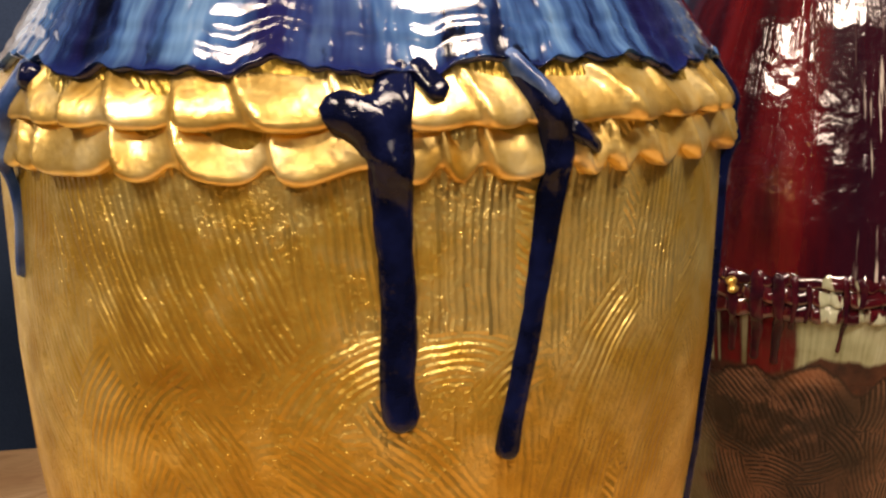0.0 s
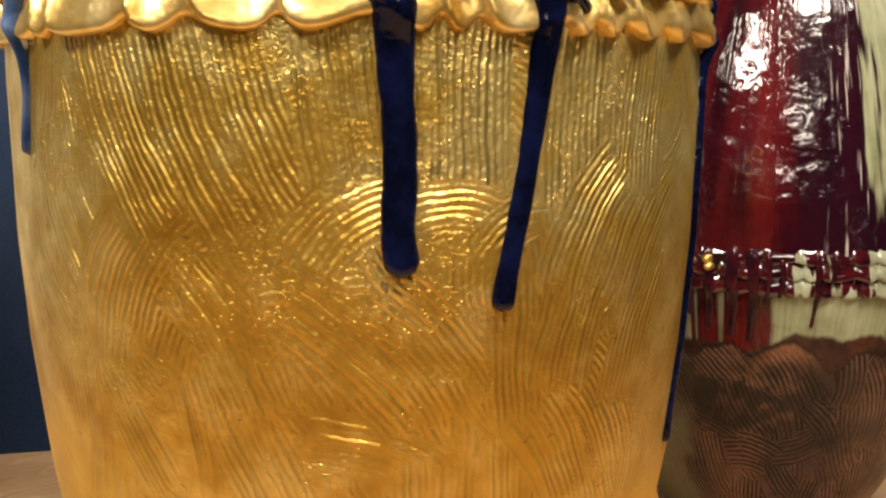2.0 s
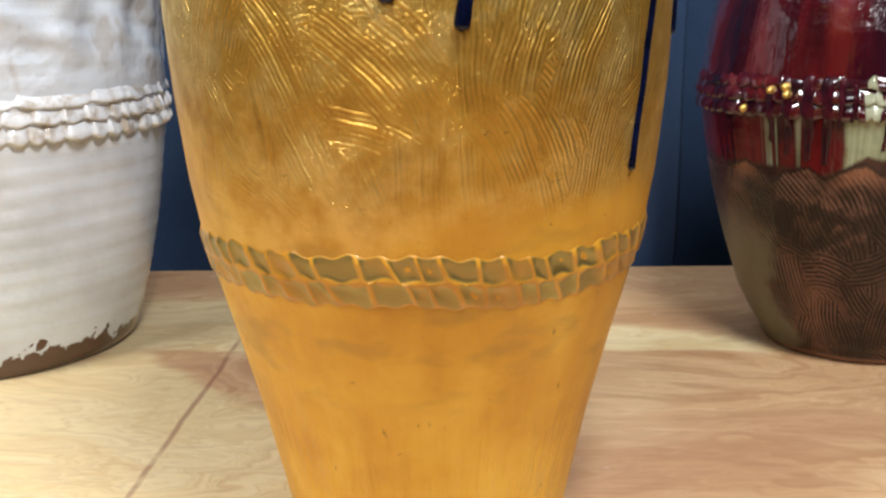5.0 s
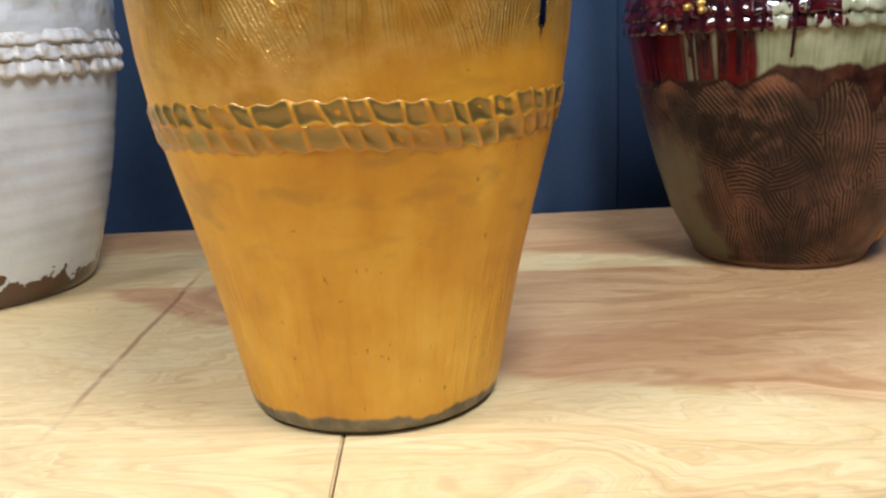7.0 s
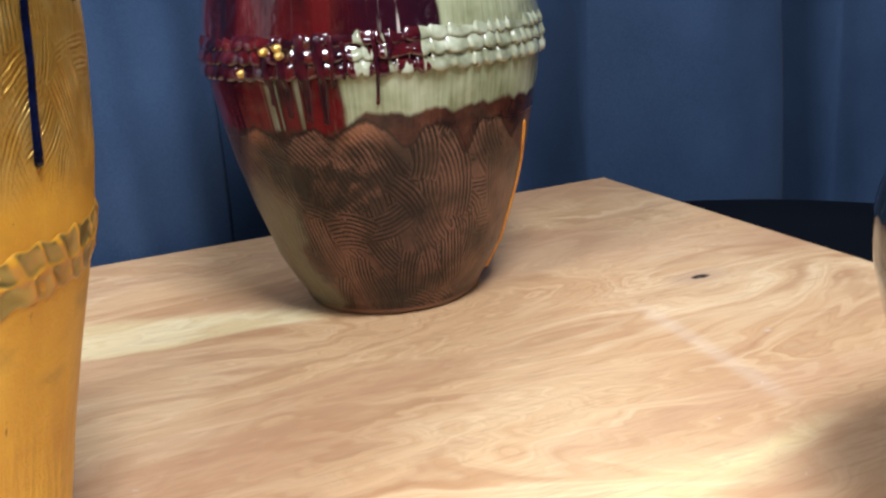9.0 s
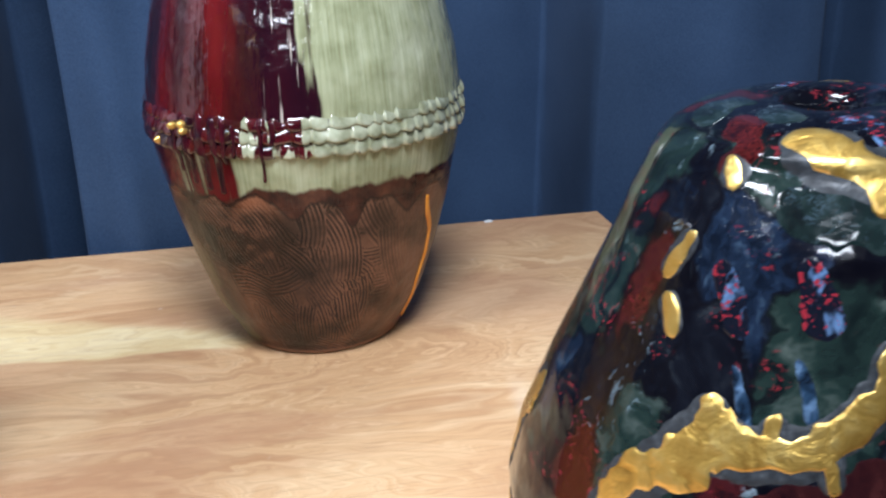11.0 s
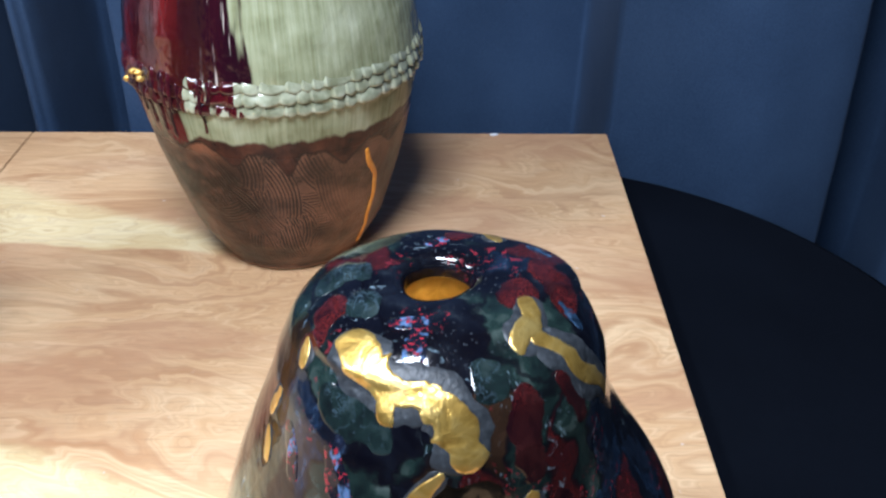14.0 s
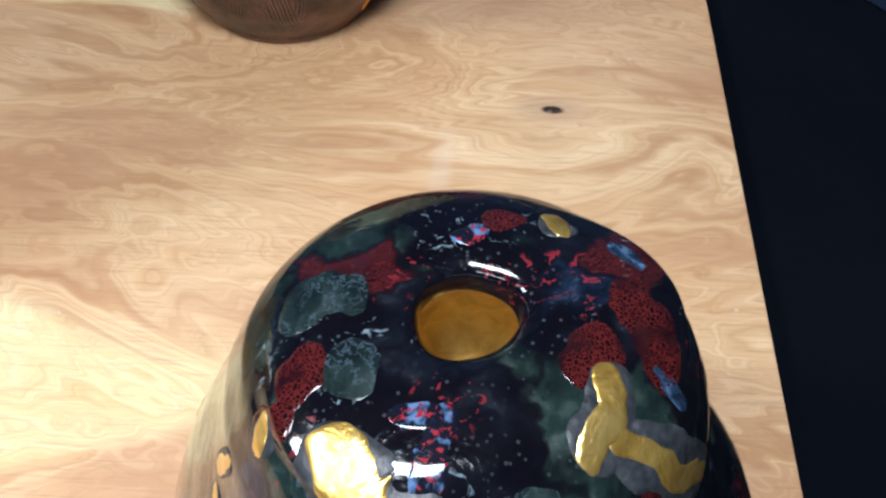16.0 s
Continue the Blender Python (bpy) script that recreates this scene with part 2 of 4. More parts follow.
def red_body():
    """Ox-blood glaze on one side, pale celadon on the other, combed brown below."""
    m = Nodes("oxblood_celadon_and_brown_glaze")
    ob, uv = m.coord(), m.coord("UV")
    u, h, _ = m.split(uv)
    wob = m.math("SUBTRACT", m.noise(m.vmath("MULTIPLY", uv, (60.0, 7.0, 1.0)), 1.0, 3), 0.5)
    blot = m.math("SUBTRACT", m.noise(ob, 16.0, 3), 0.5)
    streak = m.noise(m.vmath("MULTIPLY", uv, (34.0, 4.5, 1.0)), 1.0, 4, 0.5)
    fine = m.noise(m.vmath("MULTIPLY", uv, (260.0, 14.0, 1.0)), 1.0, 3)
    red = m.ramp(streak, (0.30, (0.008, 0.0015, 0.004)), (0.43, (0.030, 0.0025, 0.005)), (0.56, (0.068, 0.004, 0.006)), (0.76, (0.120, 0.008, 0.009)))
    side = m.math("ADD", u, m.math("MULTIPLY", wob, 0.07))
    shade = m.math("MULTIPLY", m.span(side, -0.300, -0.255), m.span(side, -0.20, -0.225))
    red = m.mix(m.math("MULTIPLY", shade, 0.9), red, (0.014, 0.003, 0.008))
    pale = m.math("MULTIPLY", m.span(fine, 0.60, 0.68), m.span(m.math("ABSOLUTE", m.math("ADD", u, 0.238)), 0.03, 0.004))
    red = m.mix(m.math("MULTIPLY", pale, 0.8), red, (0.55, 0.50, 0.44))
    green = m.ramp(m.math("ADD", m.math("MULTIPLY", m.noise(ob, 22.0, 3), 0.6), m.math("MULTIPLY", fine, 0.4)), (0.35, (0.165, 0.175, 0.090)), (0.5, (0.295, 0.315, 0.190)), (0.68, (0.42, 0.44, 0.31)))
    lines = comb_lines(m, 0.0040, 0.72)
    worn = m.math("MULTIPLY", m.span(m.noise(uv, 17.0, 3), 0.36, 0.54, 0.6, 1.0), m.span(u, -0.13, -0.19, 0.22, 1.0))
    brown = m.ramp(m.noise(ob, 20.0, 4, 0.6), (0.32, (0.032, 0.018, 0.012)), (0.45, (0.080, 0.040, 0.025)), (0.58, (0.160, 0.078, 0.048)), (0.78, (0.250, 0.125, 0.076)))
    soot = m.math("MULTIPLY", m.span(m.noise(ob, 24.0, 4, 0.65), 0.44, 0.56), m.math("MULTIPLY", m.span(m.math("ABSOLUTE", m.math("ADD", u, 0.315)), 0.08, 0.02), m.span(h, 0.06, 0.13)))
    brown = m.mix(m.math("MULTIPLY", soot, 0.85), brown, (0.012, 0.010, 0.008))
    brown = m.mix(m.math("MULTIPLY", m.math("MULTIPLY", m.span(lines, 0.56, 0.38), worn), 0.95), brown, (0.010, 0.006, 0.005))
    olive = m.math("MULTIPLY", m.span(m.math("ADD", u, m.math("MULTIPLY", blot, 0.18)), -0.345, -0.375), m.span(h, 0.15, 0.10))
    brown = m.mix(m.math("MULTIPLY", olive, 0.85), brown, (0.16, 0.14, 0.080))
    level = m.math("ADD", h, m.math("ADD", m.math("MULTIPLY", wob, 0.014), m.math("MULTIPLY", blot, 0.010)))

    def near(c, w, size):
        return m.math("MULTIPLY", m.span(m.math("ABSOLUTE", m.math("SUBTRACT", u, c)), w, 0.0), size)

    edge = 0.181
    for c, w, size in ((-0.247, 0.017, -0.015), (-0.194, 0.016, -0.027), (-0.135, 0.026, -0.020), (-0.281, 0.022, 0.008), (-0.380, 0.018, 0.006), (-0.350, 0.014, -0.010), (-0.318, 0.012, 0.008), (-0.07, 0.03, -0.018), (-0.42, 0.018, -0.020)):
        edge = m.math("ADD", edge, near(c, w, size))
    is_green = m.span(side, -0.226, -0.219)
    stripe = m.noise(m.vmath("MULTIPLY", uv, (150.0, 2.0, 1.0)), 1.0, 1)
    run = m.math("MULTIPLY", m.span(stripe, 0.54, 0.60), m.span(u, -0.362, -0.350))
    under = m.math("MAXIMUM", m.span(m.math("ADD", u, m.math("MULTIPLY", wob, 0.03)), -0.297, -0.292), m.math("MULTIPLY", run, 0.55))
    below_ring = m.span(h, 0.236, 0.230)
    pale_side = m.mix(below_ring, m.join(is_green, is_green, is_green), m.join(under, under, under))
    glaze = m.mix(pale_side, red, green)
    bright = m.math("MULTIPLY", m.math("MULTIPLY", m.span(level, 0.216, 0.200), m.span(u, -0.286, -0.300)), m.span(stripe, 0.60, 0.45))
    glaze = m.mix(m.math("MULTIPLY", bright, 0.8), glaze, (0.105, 0.007, 0.008))
    foot = m.math("ADD", m.math("MULTIPLY", m.span(u, -0.275, -0.300), -0.010), 0.196)
    lip = m.mix(m.span(m.math("SUBTRACT", level, foot), 0.002, -0.003), glaze, m.ramp(m.noise(ob, 48.0, 3), (0.35, (0.016, 0.006, 0.006)), (0.55, (0.050, 0.017, 0.011)), (0.75, (0.095, 0.034, 0.019))))
    rim = m.span(m.math("ABSOLUTE", m.math("SUBTRACT", level, edge)), 0.0028, 0.0008)
    cap = m.math("MULTIPLY", m.span(m.math("SUBTRACT", edge, level), 0.020, 0.004), m.math("ADD", near(-0.281, 0.03, 1.0), near(-0.380, 0.022, 1.0)))
    brown = m.mix(m.math("MULTIPLY", cap, 0.8), brown, (0.23, 0.092, 0.045))
    col = m.mix(m.span(m.math("SUBTRACT", level, edge), 0.0005, -0.0005), lip, brown)
    col = m.mix(m.math("MULTIPLY", rim, 0.7), col, (0.012, 0.007, 0.006))
    clay = m.span(h, 0.0075, 0.0055)
    col = m.mix(clay, col, (0.20, 0.10, 0.06))
    low = m.span(h, 0.19, 0.17)
    height = m.math("ADD", m.math("MULTIPLY", m.math("MULTIPLY", lines, worn), m.math("MULTIPLY", low, 0.7)), m.math("MULTIPLY", m.noise(m.vmath("MULTIPLY", uv, (420.0, 6.0, 1.0)), 1.0, 1), 0.45))
    height = m.math("ADD", height, m.math("MULTIPLY", m.noise(ob, 30.0, 4), 3.2))
    rough = m.math("MULTIPLY_ADD", low, 0.2, 0.13)
    coat = m.span(h, 0.224, 0.237, 0.10, 0.9)
    return m.out(col, rough, 0.0, m.bump(height, 0.0011, 0.9), coat, 0.06, m.span(h, 0.224, 0.237, 0.22, 0.4), coat_normal=m.bump(m.math("ADD", m.noise(ob, 30.0, 2), m.math("MULTIPLY", m.noise(m.vmath("MULTIPLY", ob, (1.0, 1.0, 0.6)), 95.0, 2), 0.30)), 0.0042, 0.8))


def red_coil():
    m = Nodes("oxblood_and_celadon_coil")
    ob, uv = m.coord(), m.coord("UV")
    u = m.split(uv)[0]
    n = m.noise(m.vmath("MULTIPLY", uv, (75.0, 14.0, 1.0)), 1.0, 3)
    side = m.math("ADD", u, m.math("MULTIPLY", m.math("SUBTRACT", n, 0.5), 0.36))
    red = m.ramp(m.noise(ob, 40.0, 3), (0.35, (0.012, 0.002, 0.005)), (0.6, (0.060, 0.005, 0.008)), (0.8, (0.11, 0.015, 0.013)))
    green = m.ramp(m.noise(ob, 60.0, 3), (0.35, (0.19, 0.20, 0.12)), (0.6, (0.36, 0.38, 0.27)), (0.8, (0.48, 0.50, 0.40)))
    col = m.mix(m.span(side, -0.252, -0.240), red, green)
    return m.out(col, 0.10, 0.0, m.bump(m.noise(ob, 90.0, 2), 0.001, 0.4), 1.0, 0.03)


def white_body():
    m = Nodes("crackled_white_glaze_over_brown_clay")
    ob = m.coord()
    h = m.split(ob)[2]
    n = m.noise(ob, 12.0, 4)
    col = m.ramp(m.math("ADD", m.math("MULTIPLY", n, 0.7), m.math("MULTIPLY", m.noise(m.vmath("MULTIPLY", ob, (6.0, 6.0, 60.0)), 1.0, 3), 0.3)), (0.28, (0.46, 0.48, 0.51)), (0.5, (0.62, 0.67, 0.74)), (0.7, (0.72, 0.79, 0.88)))
    thin = m.math("MULTIPLY", m.span(h, 0.23, 0.28), m.span(m.noise(m.vmath("MULTIPLY", ob, (30.0, 30.0, 14.0)), 1.0, 3), 0.56, 0.66))
    col = m.mix(m.math("MULTIPLY", thin, 0.5), col, (0.36, 0.31, 0.26))
    edge = m.math("ADD", h, m.math("MULTIPLY", m.noise(ob, 26.0, 4, 0.65), -0.11))
    col = m.mix(m.span(edge, -0.030, -0.033), col, (0.085, 0.036, 0.017))
    height = m.math("ADD", m.math("MULTIPLY", m.noise(m.vmath("MULTIPLY", ob, (3.0, 3.0, 62.0)), 1.0, 2), 0.55), m.math("MULTIPLY", m.noise(ob, 45.0, 3), m.span(h, 0.22, 0.28, 0.5, 1.8)))
    return m.out(col, 0.22, 0.0, m.bump(height, 0.0022, 0.8), 0.6, 0.08)


def white_coil():
    m = Nodes("thick_white_glaze")
    ob = m.coord()
    col = m.ramp(m.noise(ob, 70.0, 3), (0.35, (0.45, 0.40, 0.34)), (0.5, (0.68, 0.70, 0.73)), (0.7, (0.77, 0.80, 0.84)))
    return m.out(col, 0.16, 0.0, m.bump(m.noise(ob, 80.0, 2), 0.001, 0.5), 0.8, 0.06)


def dark_body():
    """Poured dark glazes: black, bottle green, oxblood and chun blue, with crawled red specks."""
    m = Nodes("poured_black_green_oxblood_glaze")
    ob = m.coord()
    x, y, z = m.split(ob)
    warp = m.vmath("ADD", ob, m.vmath("SCALE", m.vmath("SUBTRACT", m.noise(ob, 26.0, 4, colour=True), (0.5, 0.5, 0.5)), scale=0.05))
    flow = m.vmath("MULTIPLY", warp, (1.0, 1.0, 0.38))
    c = m.cells(flow, 36.0)
    pick = m.split(c["Color"])[0]
    base = m.ramp(m.noise(warp, 60.0, 4), (0.35, (0.002, 0.002, 0.004)), (0.6, (0.005, 0.006, 0.010)), (0.8, (0.022, 0.027, 0.034)))
    green = m.ramp(m.noise(warp, 75.0, 4), (0.3, (0.004, 0.007, 0.008)), (0.55, (0.011, 0.021, 0.019)), (0.8, (0.060, 0.078, 0.072)))
    web = m.span(m.cells(warp, 780.0, "DISTANCE_TO_EDGE")["Distance"], 0.06, 0.20)
    ox = m.mix(web, (0.050, 0.007, 0.007), (0.010, 0.003, 0.004))
    ox = m.mix(m.span(m.noise(warp, 40.0, 2), 0.45, 0.65), ox, (0.032, 0.006, 0.008))
    blue = m.ramp(m.noise(m.vmath("MULTIPLY", warp, (200.0, 200.0, 60.0)), 1.0, 3), (0.35, (0.003, 0.005, 0.011)), (0.6, (0.009, 0.016, 0.034)), (0.8, (0.045, 0.075, 0.12)))
    brown = m.ramp(m.noise(warp, 50.0, 3), (0.3, (0.006, 0.004, 0.003)), (0.7, (0.024, 0.013, 0.008)))
    col = m.mix(m.span(pick, 0.34, 0.35), base, green)
    col = m.mix(m.span(pick, 0.57, 0.58), col, ox)
    col = m.mix(m.span(pick, 0.88, 0.89), col, blue)
    col = m.mix(m.span(pick, 0.945, 0.95), col, brown)
    seam = m.span(m.cells(flow, 36.0, "DISTANCE_TO_EDGE")["Distance"], 0.07, 0.015)
    col = m.mix(m.math("MULTIPLY", seam, 0.8), col, (0.003, 0.003, 0.005))
    top = m.span(z, 0.345, 0.357)
    crown = m.mix(m.span(m.cells(ob, 300.0)["Distance"], 0.24, 0.10), (0.002, 0.002, 0.004), (0.030, 0.034, 0.042))
    col = m.mix(m.math("MULTIPLY", top, m.span(m.noise(ob, 26.0, 2), 0.42, 0.54)), col, crown)
    speck = m.math("MULTIPLY", m.span(m.noise(warp, 300.0, 3), 0.585, 0.63), m.span(m.noise(ob, 30.0, 2), 0.555, 0.62))
    col = m.mix(m.math("MULTIPLY", speck, 0.75), col, (0.17, 0.016, 0.024))
    haze = m.math("MULTIPLY", m.span(m.noise(m.vmath("MULTIPLY", warp, (330.0, 330.0, 70.0)), 1.0, 3), 0.60, 0.74), m.span(m.noise(ob, 22.0, 2), 0.54, 0.64))
    col = m.mix(m.math("MULTIPLY", haze, 0.6), col, (0.22, 0.30, 0.36))
    height = m.math("ADD", m.noise(ob, 40.0, 2), m.math("MULTIPLY", m.noise(warp, 140.0, 3), 0.35))
    return m.out(col, 0.14, 0.0, m.bump(height, 0.0018, 0.7), 0.75, 0.05, 0.10, coat_normal=m.bump(m.noise(ob, 40.0, 2), 0.0016, 0.7))


def pool(name, kind):
    """A run of one of the dark glazes: oxblood web, bottle green, treacle brown, chun blue or crawled red specks."""
    m = Nodes(name)
    ob = m.coord()
    warp = m.vmath("ADD", ob, m.vmath("SCALE", m.vmath("SUBTRACT", m.noise(ob, 60.0, 3, colour=True), (0.5, 0.5, 0.5)), scale=0.012))
    n = m.noise(m.vmath("MULTIPLY", warp, (1.0, 1.0, 0.5)), 85.0, 4, 0.6)
    if kind == "ox":
        web = m.span(m.cells(warp, 780.0, "DISTANCE_TO_EDGE")["Distance"], 0.06, 0.20)
        smooth = m.ramp(m.noise(m.vmath("MULTIPLY", warp, (1.0, 1.0, 0.4)), 90.0, 4, 0.6), (0.35, (0.006, 0.002, 0.004)), (0.55, (0.020, 0.005, 0.006)), (0.75, (0.042, 0.012, 0.012)))
        crawled = m.mix(web, (0.060, 0.008, 0.008), (0.006, 0.002, 0.003))
        col = m.mix(m.math("MULTIPLY", m.span(m.split(ob)[2], 0.330, 0.350), m.span(n, 0.66, 0.48)), smooth, crawled)
    elif kind == "bottle":
        col = m.ramp(n, (0.34, (0.004, 0.006, 0.007)), (0.52, (0.008, 0.015, 0.015)), (0.74, (0.028, 0.040, 0.040)))
        vein = m.math("MULTIPLY", m.span(m.math("ABSOLUTE", m.math("SUBTRACT", m.noise(warp, 120.0, 4, 0.65), 0.5)), 0.022, 0.004), m.span(m.noise(ob, 60.0, 2), 0.45, 0.60))
        col = m.mix(m.math("MULTIPLY", vein, 0.45), col, (0.06, 0.09, 0.12))
    elif kind == "treacle":
        col = m.ramp(n, (0.34, (0.004, 0.003, 0.002)), (0.55, (0.012, 0.008, 0.005)), (0.76, (0.045, 0.032, 0.020)))
    elif kind == "chun":
        col = m.ramp(m.noise(m.vmath("MULTIPLY", warp, (1.0, 1.0, 0.3)), 190.0, 4, 0.6), (0.38, (0.004, 0.007, 0.014)), (0.54, (0.016, 0.034, 0.068)), (0.72, (0.11, 0.18, 0.30)))
    else:
        fleck = m.span(m.noise(warp, 420.0, 3), 0.56, 0.62)
        col = m.mix(m.span(m.noise(m.vmath("MULTIPLY", warp, (1.0, 1.0, 0.3)), 170.0, 3), 0.52, 0.66), (0.005, 0.006, 0.012), (0.08, 0.14, 0.27))
        col = m.mix(fleck, col, (0.20, 0.016, 0.026))
    return m.out(col, 0.14, 0.0, m.bump(m.math("ADD", m.noise(ob, 40.0, 2), m.math("MULTIPLY", m.noise(ob, 130.0, 3), 0.5)), 0.0018, 0.6), 0.75, 0.05, 0.10, coat_normal=m.bump(m.noise(ob, 40.0, 2), 0.0016, 0.7))


def leaf_gold(name="wrinkled_gold_leaf", wrinkle=0.0017):
    m = Nodes(name)
    ob = m.coord()
    n = m.math("ADD", m.noise(ob, 75.0, 4, 0.6, 0.6), m.math("MULTIPLY", m.noise(ob, 260.0, 3), 0.16))
    col = m.ramp(n, (0.38, (0.50, 0.29, 0.050)), (0.58, (0.74, 0.48, 0.105)), (0.78, (0.86, 0.63, 0.20)))
    return m.out(col, m.math("MULTIPLY_ADD", m.noise(ob, 30.0, 2), 0.22, 0.20), 0.85, m.bump(n, wrinkle, 0.8), 0.7, 0.26)


def grey_slip():
    m = Nodes("matt_grey_slip")
    ob = m.coord()
    col = m.ramp(m.noise(ob, 260.0, 3), (0.3, (0.012, 0.014, 0.017)), (0.6, (0.030, 0.034, 0.040)), (0.8, (0.075, 0.081, 0.090)))
    return m.out(col, m.math("MULTIPLY_ADD", m.noise(ob, 70.0, 2), 0.2, 0.30), 0.0, m.bump(m.noise(ob, 420.0, 2), 0.0005, 0.6), spec=0.28)


def wood():
    """Hickory board: pinkish heartwood with pale sapwood bands, grain along x."""
    m = Nodes("oiled_hickory")
    geo = m.node("ShaderNodeNewGeometry").outputs["Position"]
    x, y, z = m.split(geo)
    slow = m.noise(m.vmath("MULTIPLY", geo, (2.6, 6.5, 1.0)), 1.0, 4, 0.55, 0.7)
    knot = m.vmath("LENGTH", m.vmath("MULTIPLY", m.vmath("SUBTRACT", geo, (0.717, 0.732, 0.75)), (0.62, 1.35, 0.0)))
    pull = m.math("MULTIPLY", m.span(knot, 0.10, 0.0), 0.14)
    rings = m.math("ADD", m.math("MULTIPLY", y, 2.2), m.math("ADD", m.math("MULTIPLY", slow, 1.15), pull))
    ring = m.math("ABSOLUTE", m.math("SUBTRACT", m.math("FRACT", m.math("MULTIPLY", rings, 6.0)), 0.5))
    thin = m.math("ABSOLUTE", m.math("SUBTRACT", m.math("FRACT", m.math("MULTIPLY", rings, 21.0)), 0.5))
    fig = m.math("MULTIPLY", m.span(ring, 0.30, 0.0), m.span(m.noise(m.vmath("MULTIPLY", geo, (5.0, 14.0, 1.0)), 1.0, 2), 0.36, 0.62))
    fig = m.math("MAXIMUM", fig, m.math("MULTIPLY", m.span(thin, 0.32, 0.0, 0.0, 0.55), m.span(m.noise(m.vmath("MULTIPLY", geo, (4.0, 9.0, 1.0)), 1.0, 2), 0.46, 0.62)))
    fig2 = m.noise(m.vmath("MULTIPLY", m.join(m.math("MULTIPLY", x, 0.06), m.math("MULTIPLY", rings, 0.5), 0.0), (36.0, 54.0, 1.0)), 1.0, 5, 0.62)
    pores = m.noise(m.vmath("MULTIPLY", geo, (26.0, 520.0, 1.0)), 1.0, 3, 0.6)
    patch = m.noise(m.vmath("MULTIPLY", geo, (3.2, 7.0, 1.0)), 1.0, 2)
    heart = m.ramp(m.math("ADD", m.math("MULTIPLY", fig2, 0.6), m.math("MULTIPLY", patch, 0.4)), (0.30, (0.43, 0.235, 0.110)), (0.46, (0.61, 0.385, 0.200)), (0.64, (0.77, 0.565, 0.335)))
    heart = m.mix(m.math("MULTIPLY", fig, 0.55), heart, (0.36, 0.165, 0.070))
    heart = m.mix(m.span(m.noise(m.vmath("MULTIPLY", geo, (2.4, 8.0, 1.0)), 1.0, 3), 0.46, 0.64, 0.0, 0.60), heart, (0.50, 0.285, 0.158))
    wig = m.math("MULTIPLY", m.math("SUBTRACT", m.noise(m.vmath("MULTIPLY", geo, (4.0, 9.0, 1.0)), 1.0, 3), 0.5), 0.09)
    yw = m.math("ADD", y, wig)
    top1 = m.math("SUBTRACT", 1.02, m.math("MULTIPLY", m.math("MAXIMUM", m.math("ADD", x, 0.02), 0.0), 0.36))
    band1 = m.math("MULTIPLY", m.span(yw, 0.838, 0.846), m.span(m.math("SUBTRACT", yw, top1), 0.008, -0.02))
    band1 = m.math("MULTIPLY", band1, m.span(x, 0.41, 0.33))
    top2 = m.math("ADD", 0.450, m.math("MULTIPLY", m.math("POWER", m.math("MAXIMUM", m.math("SUBTRACT", 0.60, x), 0.0), 2.0), 0.55))
    low2 = m.math("ADD", 0.369, m.math("MULTIPLY", m.math("MAXIMUM", m.math("SUBTRACT", x, 0.3), 0.0), 0.26))
    band2 = m.math("MULTIPLY", m.span(m.math("SUBTRACT", yw, top2), 0.012, -0.012), m.span(m.math("SUBTRACT", yw, low2), -0.01, 0.01))
    sap = m.math("MAXIMUM", band1, band2)
    pale = m.ramp(m.math("ADD", m.math("MULTIPLY", fig2, 0.7), m.math("MULTIPLY", pores, 0.3)), (0.34, (0.62, 0.43, 0.20)), (0.5, (0.75, 0.60, 0.325)), (0.68, (0.82, 0.70, 0.44)))
    col = m.mix(m.math("MULTIPLY", sap, 0.95), heart, pale)
    fibre = m.noise(m.vmath("MULTIPLY", m.join(x, m.math("MULTIPLY", rings, 0.45), 0.0), (9.0, 170.0, 1.0)), 1.0, 3, 0.6)
    col = m.mix(m.span(fibre, 0.46, 0.66, 0.0, 0.28), col, (0.42, 0.235, 0.115))
    col = m.mix(m.math("MULTIPLY", m.span(pores, 0.50, 0.70), 0.36), col, (0.34, 0.19, 0.10))
    eye = m.vmath("LENGTH", m.vmath("MULTIPLY", m.vmath("SUBTRACT", geo, (0.717, 0.732, 0.75)), (1.0, 2.0, 0.0)))
    col = m.mix(m.math("MULTIPLY", m.span(eye, 0.05, 0.012), 0.55), col, (0.40, 0.25, 0.16))
    col = m.mix(m.math("MULTIPLY", m.span(eye, 0.0125, 0.007), m.span(m.noise(geo, 190.0, 2), 0.30, 0.50, 0.55, 1.0)), col, (0.030, 0.022, 0.018))
    mark = m.math("ADD", m.math("ADD", x, 0.156), m.math("MULTIPLY", m.math("SUBTRACT", m.noise(geo, 14.0, 2), 0.5), 0.007))
    mark = m.math("MULTIPLY", m.span(m.math("ABSOLUTE", mark), 0.0035, 0.001), m.math("MULTIPLY", m.span(y, 0.45, 0.58), m.span(y, 0.92, 0.85)))
    col = m.mix(m.math("MULTIPLY", m.math("MULTIPLY", mark, m.span(m.noise(geo, 30.0, 2), 0.35, 0.6, 0.4, 1.0)), 0.6), col, (0.24, 0.085, 0.055))
    # streak of gloss across the grain, its sheen painted as paler colour
    gloss_streak = m.math("MULTIPLY", m.span(m.math("ABSOLUTE", m.math("SUBTRACT", x, m.math("MULTIPLY_ADD", y, 0.09, 0.561))), 0.014, 0.002), m.math("MULTIPLY", m.span(y, 0.46, 0.54), m.span(y, 0.73, 0.66)))
    col = m.mix(m.math("MULTIPLY", gloss_streak, 0.16), col, (0.78, 0.70, 0.62))
